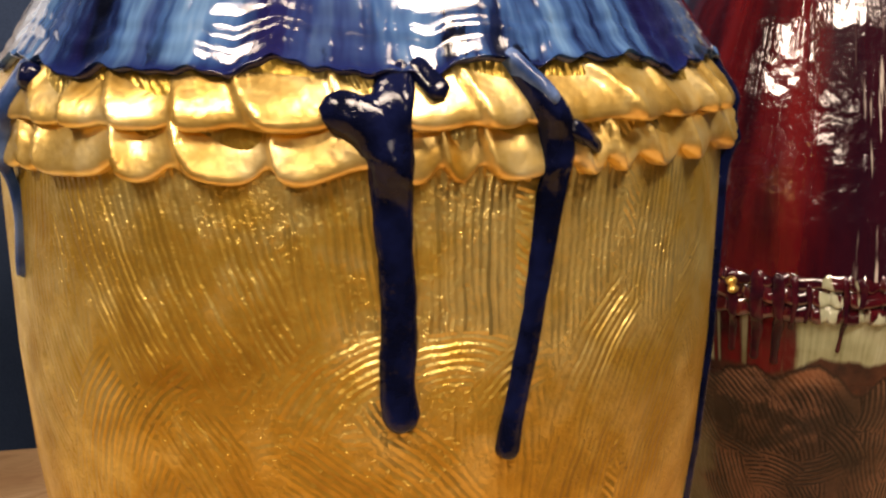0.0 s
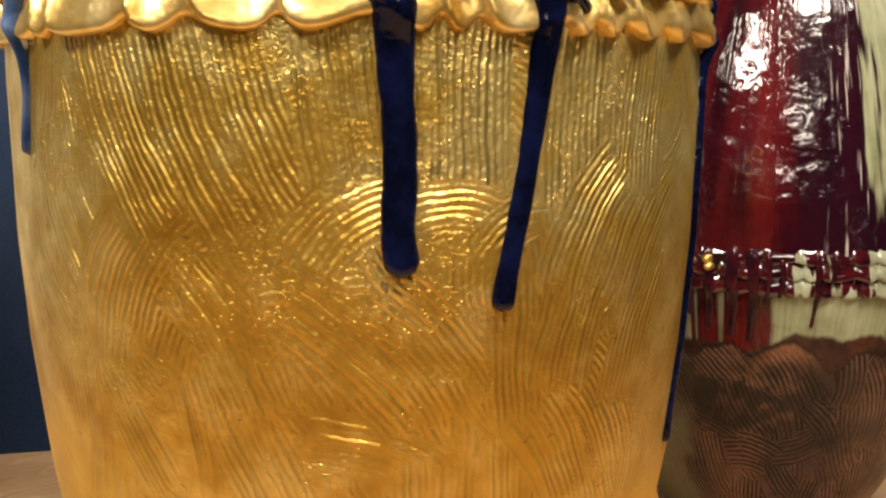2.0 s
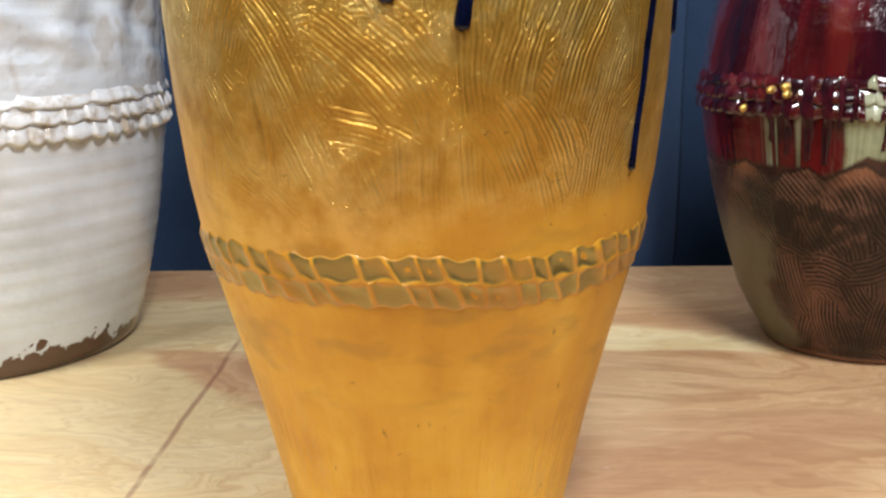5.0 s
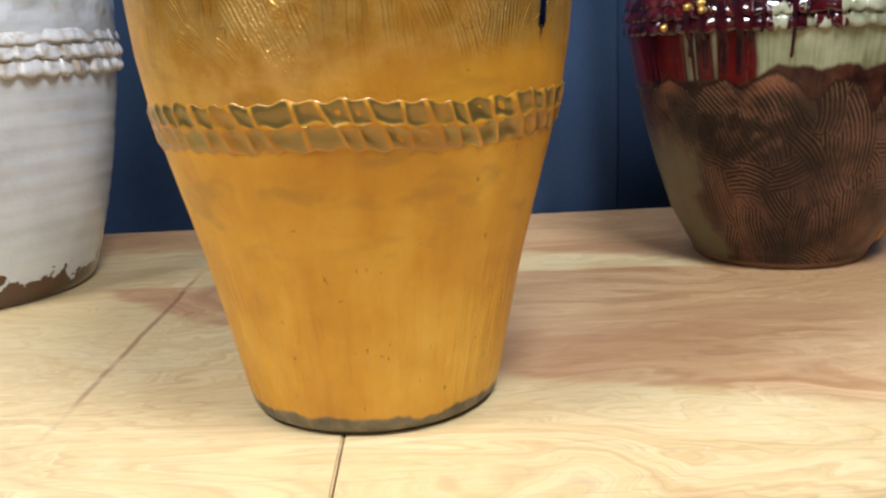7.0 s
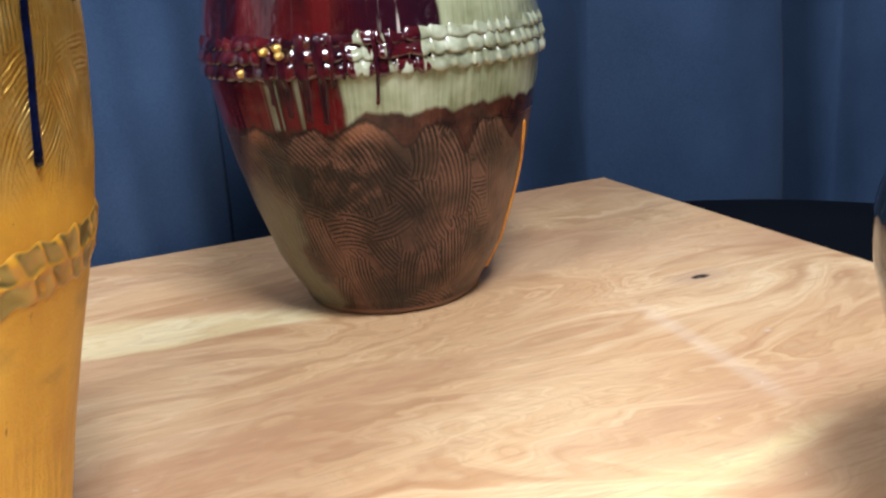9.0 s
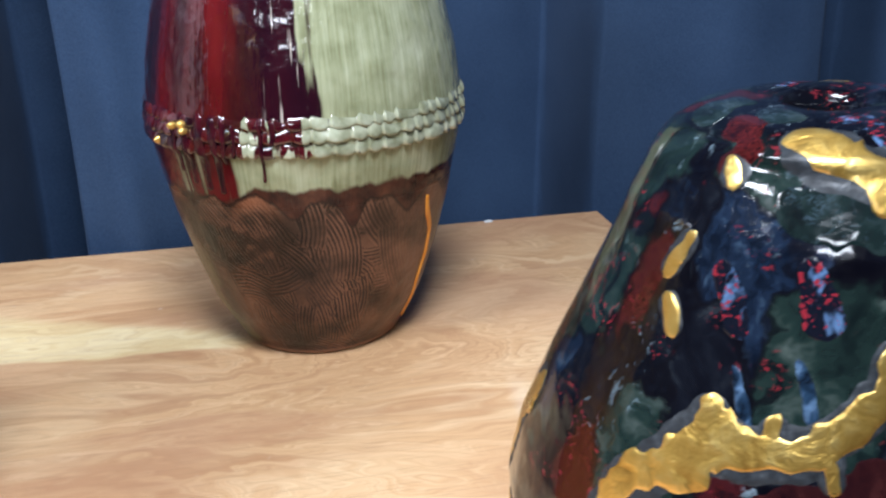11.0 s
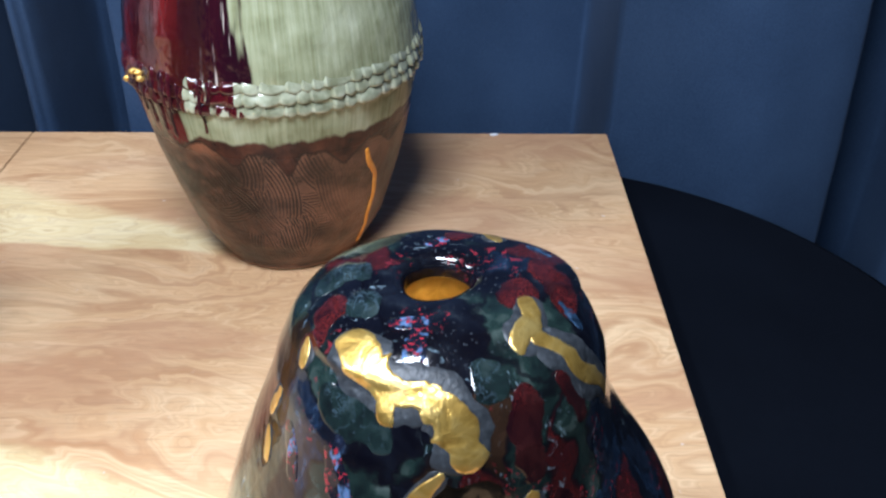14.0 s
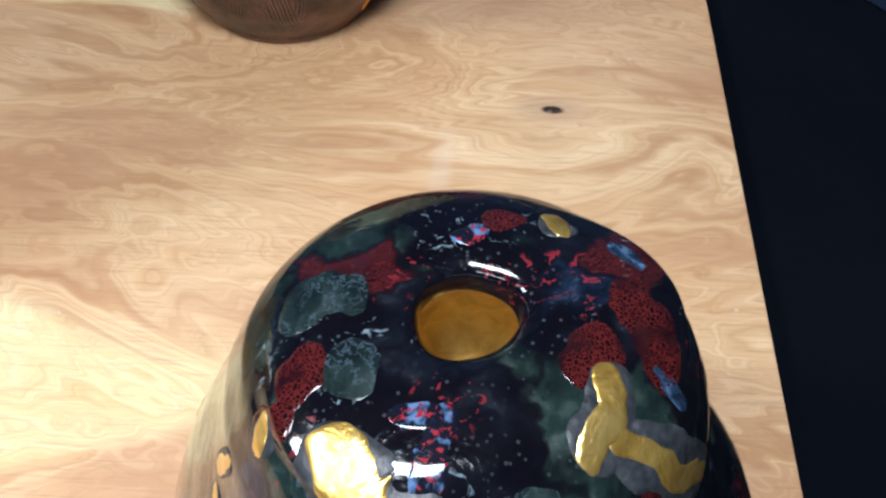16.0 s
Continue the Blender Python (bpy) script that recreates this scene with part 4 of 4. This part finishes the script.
# ---------------------------------------------------------------- gold and amber vase
def gold_vase():
    v = thing("gold_vase", (0.05, 0.544, TOP), "amber and gold lustre ceramic vase with dripping blue glazed shoulder", "vase", "tall vases on the board")
    rows = [(0, .076), (.004, .0825), (.02, .0865), (.04, .0905), (.09, .1015), (.13, .1115), (.17, .122), (.2, .129), (.23, .134), (.28, .139), (.32, .141), (.38, .1405), (.41, .1395), (.425, .133), (.44, .124), (.455, .1125), (.466, .101), (.472, .094), (.475, .088), (.473, .083), (.465, .087), (.45, .105), (.42, .125)]
    pot = Pot(rows, lambda th, z: lumps(th, z, 1.0, 0.008), 330)
    known = [
        (-140, .262, 84, .030, .014, .12), (-109.8, .254, -66, .020, .014, .15), (-94.9, .262, -22, .024, .011, -.09), (-88, .236, -90, .024, .016, .30), (-76, .240, -83, .026, .013, .25), (-60, .246, -66, .028, .016, -.11), (-50, .250, -98, .026, .014, .2),
        (-70.3, .256, -60, .022, .013, -.10), (-60.4, .268, -55, .026, .013, -.10), (-55, .296, -112, .030, .013, .14), (-131.4, .311, -112, .026, .016, .06), (-120.4, .314, 52, .024, .016, -.06), (-113.8, .300, -60, .026, .014, -.12),
        (-97.8, .294, -44, .030, .013, -.12), (-86.8, .298, -50, .026, .012, -.14), (-77.6, .295, -88, .026, .010, .3), (-67.5, .311, -110, .034, .014, .13), (-54.9, .328, -125, .026, .014, .08),
        (-128.3, .366, -67, .036, .017, .16), (-116.6, .364, -68, .036, .015, .18), (-107.5, .361, -68, .034, .012, .20), (-100, .368, -83, .030, .014, .22), (-85.6, .370, -90, .030, .018, .5), (-68.7, .368, -95, .030, .014, .5), (-55, .368, -98, .030, .014, .3),
        (-102, .330, 50, .014, .012, -.05), (-96, .338, 20, .012, .010, -.035), (-84.5, .338, -6, .015, .009, -.030), (-79, .332, 35, .012, .008, -.03), (-67, .332, 58, .024, .012, -.06),
    ]
    pot.body("body", M_GOLD, v, 620, comb=comb_strokes(5, 0.215, 0.40, 0.028, 0.030, 0.013, -80, 28, known))
    pot.coil("upper_coil", 0.4130, 0.0082, 0.0064, 40, 0.0010, 0.15, M_COIL, v, 3, twist=0.22, facet=0.66, pinch=0.45, label="thumb-pressed bright gold coil")
    pot.coil("lower_coil", 0.4003, 0.0072, 0.0074, 42, 0.0036, 0.55, M_COIL, v, 4, scallop=True, twist=0.14, facet=0.66, pinch=0.6, label="scalloped bright gold coil")
    # band of thumb marks low on the wall
    th = np.linspace(-1.5 * np.pi, 0.5 * np.pi, 1200, endpoint=False)
    verts, uv, hs = [], [], np.linspace(0, 1, 29)
    for s in hs:
        h = 0.1765 + 0.0275 * s + 0.0016 * np.sin(3 * th + 1) + 0.0010 * np.sin(7 * th) + 0.0009 * np.sin(55 * th + 3 * s) * (1 if s < 0.5 else -1) + 0.0006 * np.sin(23 * th + 5 * s)
        row = s * 2
        slant = th * 55 / (2 * np.pi) + (0.5 if row >= 1 else 0.0) + 0.35 * (row % 1.0) + 0.22 * np.sin(5 * th) + 0.16 * np.sin(13 * th + row) + 0.10 * np.sin(29 * th)
        p = np.abs((slant % 1.0) - 0.5) * 2
        q = abs((row % 1.0) - 0.5) * 2
        dish = (1 - p ** 2.6) * (1 - q ** 2.6)
        edge = 1.0 if 0.03 < s < 0.97 else 0.0
        fade = 0.62 + 0.22 * np.sin(th + 2.4) + 0.16 * np.sin(9 * th + 4 * s)
        lift = edge * (0.0022 - 0.0024 * dish * fade) * min(1.0, 6 * s, 6 - 6 * s) - (1 - edge) * 0.0010
        r = pot.radius(th, h) + lift
        verts.append(np.stack([r * np.cos(th), r * np.sin(th), h], 1))
        uv.append(np.stack([slant, np.full_like(th, row)], 1))
    mesh_part("impressed_band", np.concatenate(verts), sheet_faces(len(hs), len(th), True), M_BAND, v, "band of two rows of thumb marks", np.concatenate(uv))
    # glazed shoulder with a thick uneven lower lip
    th = np.linspace(-1.5 * np.pi, 0.5 * np.pi, 721)
    lip = 0.4205 + 0.0016 * np.sin(9 * th) + 0.0013 * np.sin(17 * th + 1) + 0.0010 * np.sin(31 * th + 2) + 0.0006 * np.sin(53 * th + 2 * np.sin(5 * th)) + 0.0004 * np.sin(97 * th + 3 * np.sin(7 * th)) - 0.002 * np.exp(-((th + 1.95) / 0.25) ** 2)
    end = pot.arc_at(0.470)
    start = pot.arc_at(lip)
    verts, uv = [], []
    for s in np.concatenate([[0, 0.004, 0.010, 0.02, 0.035, 0.06], np.linspace(0.1, 1, 50)]):
        a = start + (end - start) * s
        off = 0.0016 + 0.0022 * np.exp(-s / 0.035) + 0.0003 * np.sin(th * 6 + s * 60)* np.exp(-((s - 0.16) / 0.12) ** 2) if s > 0.003 else -0.0008
        verts.append(pot.point(th, a, off))
        uv.append(np.stack([th * 0.14, a], 1))
    mesh_part("glazed_shoulder", np.concatenate(verts), sheet_faces(len(verts), len(th)), M_BLUE, v, "glossy streaked blue glaze", np.concatenate(uv))
    runs = [
        ([(-92.0, .425, .0056, .0016), (-92.6, .416, .0052, .0014), (-93.2, .408, .0056, .0014), (-93.4, .401, .0066, .0016), (-93.1, .392, .0060, .0020), (-93.0, .385, .0056, .0026), (-92.6, .365, .0056, .0030), (-92.5, .345, .0054, .0028), (-92.9, .330, .0052, .0032), (-92.2, .3180, .0056, .0044)], M_DRIP),
        ([(-100.6, .4100, .0040, .0014), (-99.0, .4096, .0056, .0018), (-97.0, .4080, .0064, .0018), (-95.0, .4050, .0074, .0018), (-93.4, .4005, .0070, .0014), (-92.8, .396, .0062, .0014)], M_DRIP),
        ([(-96.6, .4125, .0046, .0015), (-95.0, .4090, .0056, .0018), (-93.6, .4030, .0060, .0018)], M_DRIP),
        ([(-78, .425, .0036, .0024), (-76, .414, .0046, .0026), (-73.9, .405, .0050, .0028), (-73.6, .397, .0050, .0028), (-73.9, .385, .0046, .0026), (-75.4, .3626, .0040, .0028), (-77.1, .3393, .0037, .0027), (-78.9, .3189, .0036, .0030), (-79.7, .3060, .0040, .0040)], M_DRIP),
        ([(-90.4, .423, .0030, .0024), (-88.6, .4165, .0034, .0028), (-87.1, .4115, .0040, .0034)], M_DRIP),
        ([(-73, .4045, .0030, .0022), (-70.4, .401, .0032, .0024), (-67.8, .3965, .0026, .0026)], M_DRIP),
        ([(-79.0, .425, .0030, .0030), (-76.5, .416, .0030, .0044), (-74.5, .409, .0022, .0040)], M_PALE_DRIP),
        ([(-147, .424, .005, .0024), (-146.8, .412, .0040, .0022), (-148.6, .400, .0030, .0022), (-148.9, .388, .0018, .0030), (-148.9, .372, .0016, .0022), (-150.2, .356, .0020, .0026), (-150.4, .352, .0018, .0024)], M_PALE_DRIP),
        ([(-143.5, .4215, .004, .004), (-143.8, .413, .0040, .0026)], M_DRIP),
        ([(-27, .423, .003, .003), (-27.5, .408, .0028, .0024), (-28.2, .396, .0026, .0024), (-28.6, .385, .0024, .003), (-33.5, .334, .0020, .0024), (-35.2, .2965, .0019, .0022), (-36.0, .2576, .0020, .0022), (-36.2, .236, .0022, .0028)], M_DRIP),
        ([(-16, .422, .003, .003), (-16.5, .405, .0025, .0024), (-17, .39, .002, .003), (-17, .34, .0018, .002), (-15, .302, .002, .0024)], M_DRIP),
        ([(120, .422, .004, .005), (121, .405, .004, .003), (121, .385, .003, .003), (119, .33, .003, .003)], M_DRIP),
        ([(60, .422, .004, .005), (60, .405, .004, .003), (61, .385, .003, .003), (62, .35, .003, .003)], M_DRIP),
    ]
    for k, (rows, mat) in enumerate(runs):
        pot.stroke("glaze_drip", rows, mat, v, k, 0.05, drape=True, label="navy blue glaze run" if mat is M_DRIP else "pale blue glaze run")


gold_vase()


# ---------------------------------------------------------------- ox-blood and celadon vase
def red_vase():
    v = thing("red_vase", (0.455, 0.882, TOP), "glossy oxblood and celadon vase with combed brown lower wall", "vase", "tall vases on the board")
    rows = [(0, .0800), (.0015, .0845), (.005, .0868), (.0085, .0868), (.011, .0878), (.02, .094), (.05, .110), (.1, .1265), (.15, .140), (.2, .150), (.235, .1565), (.26, .156), (.3, .151), (.34, .142), (.39, .130), (.44, .113), (.5, .085), (.53, .064), (.55, .056), (.575, .058), (.59, .065), (.592, .062), (.575, .052), (.55, .050), (.5, .078)]
    pot = Pot(rows, lambda th, z: lumps(th, z, 2.4, 0.007), 300)
    known = [
        (-139, .076, -75, .030, .016, .12), (-124.7, .041, -80, .026, .016, .10), (-102.5, .045, -95, .026, .014, .12), (-80.4, .055, -76, .030, .014, .14), (-112, .070, -55, .018, .012, .08), (-60, .111, -70, .040, .014, .16),
        (-134.8, .166, -48, .026, .018, -.10), (-126.2, .130, -60, .028, .016, .10), (-109, .150, -62, .034, .014, -.11), (-118, .172, -55, .022, .012, -.10), (-82.1, .137, -78, .040, .016, -.10), (-94, .160, -88, .024, .012, -.06),
        (-92.7, .097, -66, .026, .013, .10), (-108.6, .098, 20, .022, .013, .07), (-121, .098, -20, .016, .012, -.06), (-101, .124, -50, .022, .011, -.09),
    ]
    pot.body("body", M_RED, v, 560, comb=comb_strokes(8, 0.0, 0.20, 0.030, 0.028, 0.014, -75, 35, known))
    for h, half, up, n, ph, s in ((.2585, .0055, .0042, 60, .1, 11), (.2475, .0062, .0052, 60, .5, 12), (.2350, .0066, .0055, 60, .05, 13)):
        pot.coil("coil", h, half, up, n, 0.0020, ph, M_RED_COIL, v, s, 1100, label="scalloped glossy coil")
    for k, (a, h) in enumerate(((-142.1, .2505), (-137.3, .2535), (-136.7, .2475), (-151.6, .2340))):
        pot.stroke("gold_dot", [(a - 1.0, h - .0035, .0035, .0075), (a, h, .0042, .0085), (a + 0.3, h + .0035, .003, .0075)], M_LEAF, v, 40 + k, 0.08, label="raised gold lustre dot")
    for k, (a, top, foot, w) in enumerate(((-137.5, .262, .196, .0036), (-131, .264, .192, .0046), (-125.5, .262, .190, .0040), (-121.5, .262, .220, .0022), (-118, .256, .226, .0016), (-109, .263, .204, .0018), (-105, .262, .238, .0024), (-143, .250, .206, .0030))):
        pot.stroke("glaze_drip", [(a, top, w * 1.2, .0010), (a + .8, (top + foot) / 2, w, .0010), (a + .3, foot + .008, w * .8, .0011), (a, foot, w, .0016)], M_RED_DRIP, v, 60 + k, 0.10, drape=True, label="dark oxblood glaze run")
    pot.stroke("glaze_drip", [(-45, .1685, .0026, .0015), (-43, .150, .0036, .002), (-37, .128, .0033, .002), (-34.2, .0946, .0030, .002), (-34.6, .0649, .0028, .002), (-31, .0224, .0030, .002), (-30.5, .018, .0028, .002)], M_ORANGE, v, 50, 0.05, label="orange glaze run")


red_vase()


# ---------------------------------------------------------------- white vase
def white_vase():
    v = thing("white_vase", (-0.408, 0.895, TOP), "rough white glazed vase with brown clay foot and pinched collar", "vase", "tall vases on the board")
    rows = [(0, .131), (.006, .1365), (.03, .144), (.076, .157), (.12, .167), (.2, .180), (.24, .185), (.32, .187), (.35, .190), (.44, .196), (.5, .186), (.56, .15), (.6, .1), (.61, .09), (.605, .085), (.56, .135)]

    def uneven(th, z):
        rough = np.clip((z - 0.26) / 0.05, 0, 1)
        dents = np.sin(11 * th + 40 * z) * np.sin(7 * th - 55 * z + 1) + 0.8 * np.sin(19 * th + 70 * z + 2) * np.sin(90 * z - 5 * th)
        return lumps(th, z, 3.1, 0.008) + rough * dents * 0.019 + 0.0016 * np.sin(340 * z + np.sin(3 * th))

    pot = Pot(rows, uneven)
    pot.body("body", M_WHITE, v, 420)
    for h, half, up, n, ph, s in ((.253, .0060, .0050, 16, .1, 21), (.2395, .0066, .0070, 58, .4, 22), (.2250, .0072, .0080, 58, .9, 23)):
        pot.coil("coil", h, half, up, n, 0.0026, ph, M_WHITE_COIL, v, s, 1000, label="pinched white coil")


white_vase()


# ---------------------------------------------------------------- dark gourd vase
def dark_vase():
    v = thing("gourd_vase", (0.632, 0.285, TOP), "black bell-shaped vase with poured dark glazes and gold leaf patches", "vase")
    rows = [(0, .068), (.005, .074), (.03, .083), (.06, .095), (.08, .104), (.1, .112), (.117, .12), (.145, .127), (.17, .129), (.2, .124), (.23, .1135), (.26, .103), (.29, .0945), (.32, .0860), (.34, .0755), (.35, .066), (.3565, .053), (.3590, .038), (.3590, .027), (.3580, .0200), (.3558, .0170), (.3530, .0160), (.3475, .0163)]

    def bump(th, z, a, h, wa, wh, size):
        d = (th - np.radians(a) + np.pi) % (2 * np.pi) - np.pi
        return size * np.exp(-(d / np.radians(wa)) ** 2 - ((z - h) / wh) ** 2)

    def uneven(th, z):
        up = np.clip((z - 0.18) / 0.14, 0, 1)
        u = lumps(th, z, 4.2, 0.010) * np.clip(1 - (z - 0.33) / 0.03, 0.2, 1)
        u = u - 0.17 * up * np.clip(np.sin(th), 0, 1) ** 1.5
        u = u + np.clip((z - 0.345) / 0.005, 0, 1) * (0.045 * np.sin(2 * th + 0.5) + 0.035 * np.sin(3 * th + 1.2) + 0.016 * np.sin(5 * th))
        u = u + bump(th, z, 0, 0.21, 40, 0.05, 0.10) - bump(th, z, -5, 0.29, 35, 0.035, 0.07)
        return u - bump(th, z, -72, 0.275, 17, 0.030, 0.085) - bump(th, z, -176, 0.19, 40, 0.05, 0.03) - bump(th, z, -163, 0.315, 40, 0.05, 0.055) - bump(th, z, 150, 0.325, 50, 0.05, 0.07)

    pot = Pot(rows, uneven, 260)
    pot.body("body", M_DARK, v, 420)
    th = np.linspace(0, 2 * np.pi, 97)[:-1]
    verts = []
    for z, r in ((.3477, .0162), (.3466, .0170), (.3452, .0188), (.343, .0225), (.334, .0265), (.322, .0290), (.308, .0280), (.298, .0230), (.293, .0130), (.292, .0010)):
        rr = r * (1 + uneven(th, np.full_like(th, 0.3477)))
        verts.append(np.stack([rr * np.cos(th), rr * np.sin(th), np.full_like(th, z)], 1))
    mesh_part("gold_interior", np.concatenate(verts), [q[::-1] for q in sheet_faces(10, 96, True)], M_LINING, v, "gold leaf lined inside")
    gold = [
        [(-129, .3572, .0070, .0011), (-124, .3545, .0100, .0012), (-118, .3505, .0115, .0013), (-112, .3482, .0110, .0013), (-108, .3480, .0095, .0013), (-97, .3460, .0075, .0013), (-88, .3425, .0080, .0013), (-83, .3340, .0085, .0013), (-81, .3240, .0090, .0013), (-79, .3150, .0090, .0012)],
        [(-107, .347, .006, .0012), (-105, .338, .0050, .0012), (-103.5, .3335, .003, .001)],
        [(-90, .3490, .0060, .0012), (-92, .3400, .0050, .0012), (-93, .3355, .003, .001)],
        [(-87.6, .3165, .0024, .0010), (-94.5, .3056, .0032, .0010), (-100.0, .2957, .0024, .0010)],
        [(-101.3, .294, .0026, .0010), (-104, .2890, .0050, .0011), (-104, .2788, .0052, .0012), (-109.5, .2670, .0070, .0012), (-118.5, .2555, .0072, .0013), (-126, .2510, .0072, .0013), (-136.6, .2505, .0115, .0013), (-144, .2400, .0110, .0013), (-151.1, .2275, .0080, .0012), (-157.3, .2000, .0060, .0010), (-160, .1800, .0036, .0010)],
        [(-137.0, .252, .0080, .0013), (-137.8, .2680, .0055, .0011)],
        [(-125, .252, .0050, .0012), (-124.3, .2665, .0026, .0010)],
        [(-115.0, .257, .0045, .0012), (-113.2, .2415, .0022, .0010)],
        [(-61.2, .2965, .0028, .0010), (-60.3, .2860, .0036, .0011), (-60.2, .2780, .0028, .0010)],
        [(-60.3, .2745, .0036, .0010), (-59.5, .2630, .0066, .0013), (-61, .2530, .0070, .0013), (-59.9, .2440, .0120, .0014), (-53, .2410, .0105, .0013), (-46, .2365, .0080, .0012), (-44.5, .2249, .0042, .0010), (-43.5, .2105, .0026, .0010)],
        [(-60, .2440, .0110, .0013), (-68.0, .2392, .0080, .0012), (-74.8, .2329, .0052, .0011), (-80.3, .2241, .0040, .0010), (-87, .210, .0030, .001)],
        [(-23, .3580, .0026, .0009), (-36, .3552, .0056, .0012), (-46.5, .3536, .0072, .0013), (-53, .3500, .0050, .0012)],
        [(-43, .3530, .0055, .0012), (-35, .3455, .0050, .0012), (-30.5, .3340, .0060, .0012), (-24, .3230, .0036, .0010), (-20, .310, .0024, .001)],
        [(-150.0, .3475, .0016, .0009), (-146, .3420, .0040, .0011), (-144.6, .3365, .0046, .0011)],
        [(-152.0, .3200, .0026, .0009), (-156.1, .3085, .0038, .0010), (-158.5, .3000, .0022, .0009)],
        [(-156.5, .2955, .0028, .0009), (-152.6, .2890, .0034, .0010), (-150.1, .2810, .0026, .0009)],
        [(58, .3550, .0030, .0009), (50.3, .3571, .0044, .0010), (42, .3576, .0032, .0009)],
        [(168, .2330, .0070, .0011), (163, .2190, .0085, .0012), (159.5, .1980, .0080, .0012), (157.0, .178, .0075, .0012), (155.5, .162, .0055, .0010)],
        [(165, .166, .0050, .0010), (168.5, .1580, .0060, .0011), (172, .1450, .0034, .0010)],
        [(-20, .200, .006, .001), (-25, .170, .009, .0012), (-22, .140, .005, .001)],
        [(100, .22, .008, .001), (92, .20, .010, .0012), (90, .17, .006, .001)],
        [(-100, .15, .006, .001), (-112, .13, .009, .0012), (-120, .10, .006, .001)],
    ]
    pools = [
        (M_OX, [(-58, .3445, .0060), (-60, .3300, .0105), (-61.3, .3160, .0105), (-59.9, .3000, .0070)]),
        (M_OX, [(-43, .3430, .0050), (-40, .3300, .0075), (-38, .3160, .0060)]),
        (M_OX, [(-144.8, .3540, .0060), (-147.8, .3465, .0085), (-150, .3400, .0050)]),
        (M_OX, [(-136, .2240, .0085), (-125, .2300, .0105), (-113, .2385, .0110), (-103, .2530, .0085)]),
        (M_OX, [(-69, .2800, .0070), (-73, .2640, .0105), (-77.3, .2500, .0105), (-83, .2320, .0100), (-88, .2100, .0080)]),
        (M_BOTTLE, [(-84.7, .2860, .0060), (-86, .2700, .0085), (-88, .2560, .0090), (-93, .2330, .0085), (-97, .2100, .0070)]),
        (M_TREACLE, [(-97, .2960, .0060), (-90, .3020, .0100), (-80, .3020, .0110), (-69.6, .2960, .0080)]),
        (M_CHUN, [(-135, .2790, .0022), (-132, .2680, .0032), (-129.5, .2570, .0026)]),
        (M_CHUN, [(-122.2, .2860, .0022), (-119.5, .2740, .0032), (-118, .2640, .0026)]),
        (M_CHUN, [(-116, .2220, .0090), (-110, .2260, .0120), (-104, .2300, .0090)]),
        (M_SPECK, [(-143, .3130, .0050), (-138, .3010, .0070), (-134.5, .2880, .0050)]),
        (M_SPECK, [(-122.8, .3200, .0055), (-119, .3060, .0085), (-116.6, .2930, .0060)]),
        (M_CHUN, [(-38, .2760, .0036), (-37, .2600, .0050), (-36.5, .2450, .0040)]),
        (M_SPECK, [(-97.8, .3595, .0050), (-100, .3555, .0065), (-101.9, .3515, .0045)]),
        (M_OX, [(-53, .2920, .0060), (-50, .2760, .0075), (-46.9, .2560, .0060)]),
        (M_BOTTLE, [(-75, .3520, .0070), (-70, .3480, .0100), (-65, .3420, .0080)]),
        (M_BOTTLE, [(-132, .3380, .0080), (-122, .3340, .0105), (-112, .3310, .0105), (-103, .3240, .0080)]),
        (M_OX, [(-160, .3574, .0070), (-152, .3550, .0105), (-144, .3525, .0080)]),
        (M_OX, [(-4, .3588, .0070), (-21, .3586, .0110), (-38, .3580, .0090)]),
        (M_OX, [(84, .3582, .0050), (73, .3579, .0075), (62, .3572, .0050)]),
        (M_BOTTLE, [(-158, .3589, .0070), (-145, .3586, .0100), (-130, .3588, .0070)]),
        (M_SPECK, [(-120, .3586, .0040), (-106, .3589, .0055), (-92, .3589, .0045)]),
        (M_CHUN, [(33, .3550, .0040), (26, .3553, .0055), (19, .3550, .0035)]),
        (M_OX, [(16, .3579, .0060), (4, .3570, .0085), (-8, .3545, .0085), (-20, .3490, .0060)]),
        (M_CHUN, [(-13, .3545, .0030), (-17, .3510, .0045), (-19.5, .3440, .0035)]),
        (M_BOTTLE, [(-168, .3534, .0080), (-178, .3560, .0130), (-188, .3590, .0110)]),
        (M_SPECK, [(104, .3597, .0040), (92, .3600, .0065), (78, .3589, .0050)]),
    ]
    for k, (mat, rows) in enumerate(pools):
        pot.stroke("glaze_pool", [(a, h, w, 0.00016) for a, h, w in rows], mat, v, 300 + k, 0.20, power=0.3)
    for k, rows in enumerate(gold):
        wide = 0.0070 if k in (0, 12) else 0.0048 if k == 11 else 0.0034 if k in (4, 9, 10) else 0.0026
        slip = [(a, h, w + wide, 0.00045) for a, h, w, _ in rows]
        pot.stroke("slip_border", slip, M_SLIP, v, 100 + k, 0.11, power=0.25, label="matt grey slip border")
        pot.stroke("gold_patch", [(a, h, w * 1.06, up * 0.6) for a, h, w, up in rows], M_LEAF, v, 200 + k, 0.26, power=0.25, label="wrinkled gold leaf patch")


dark_vase()
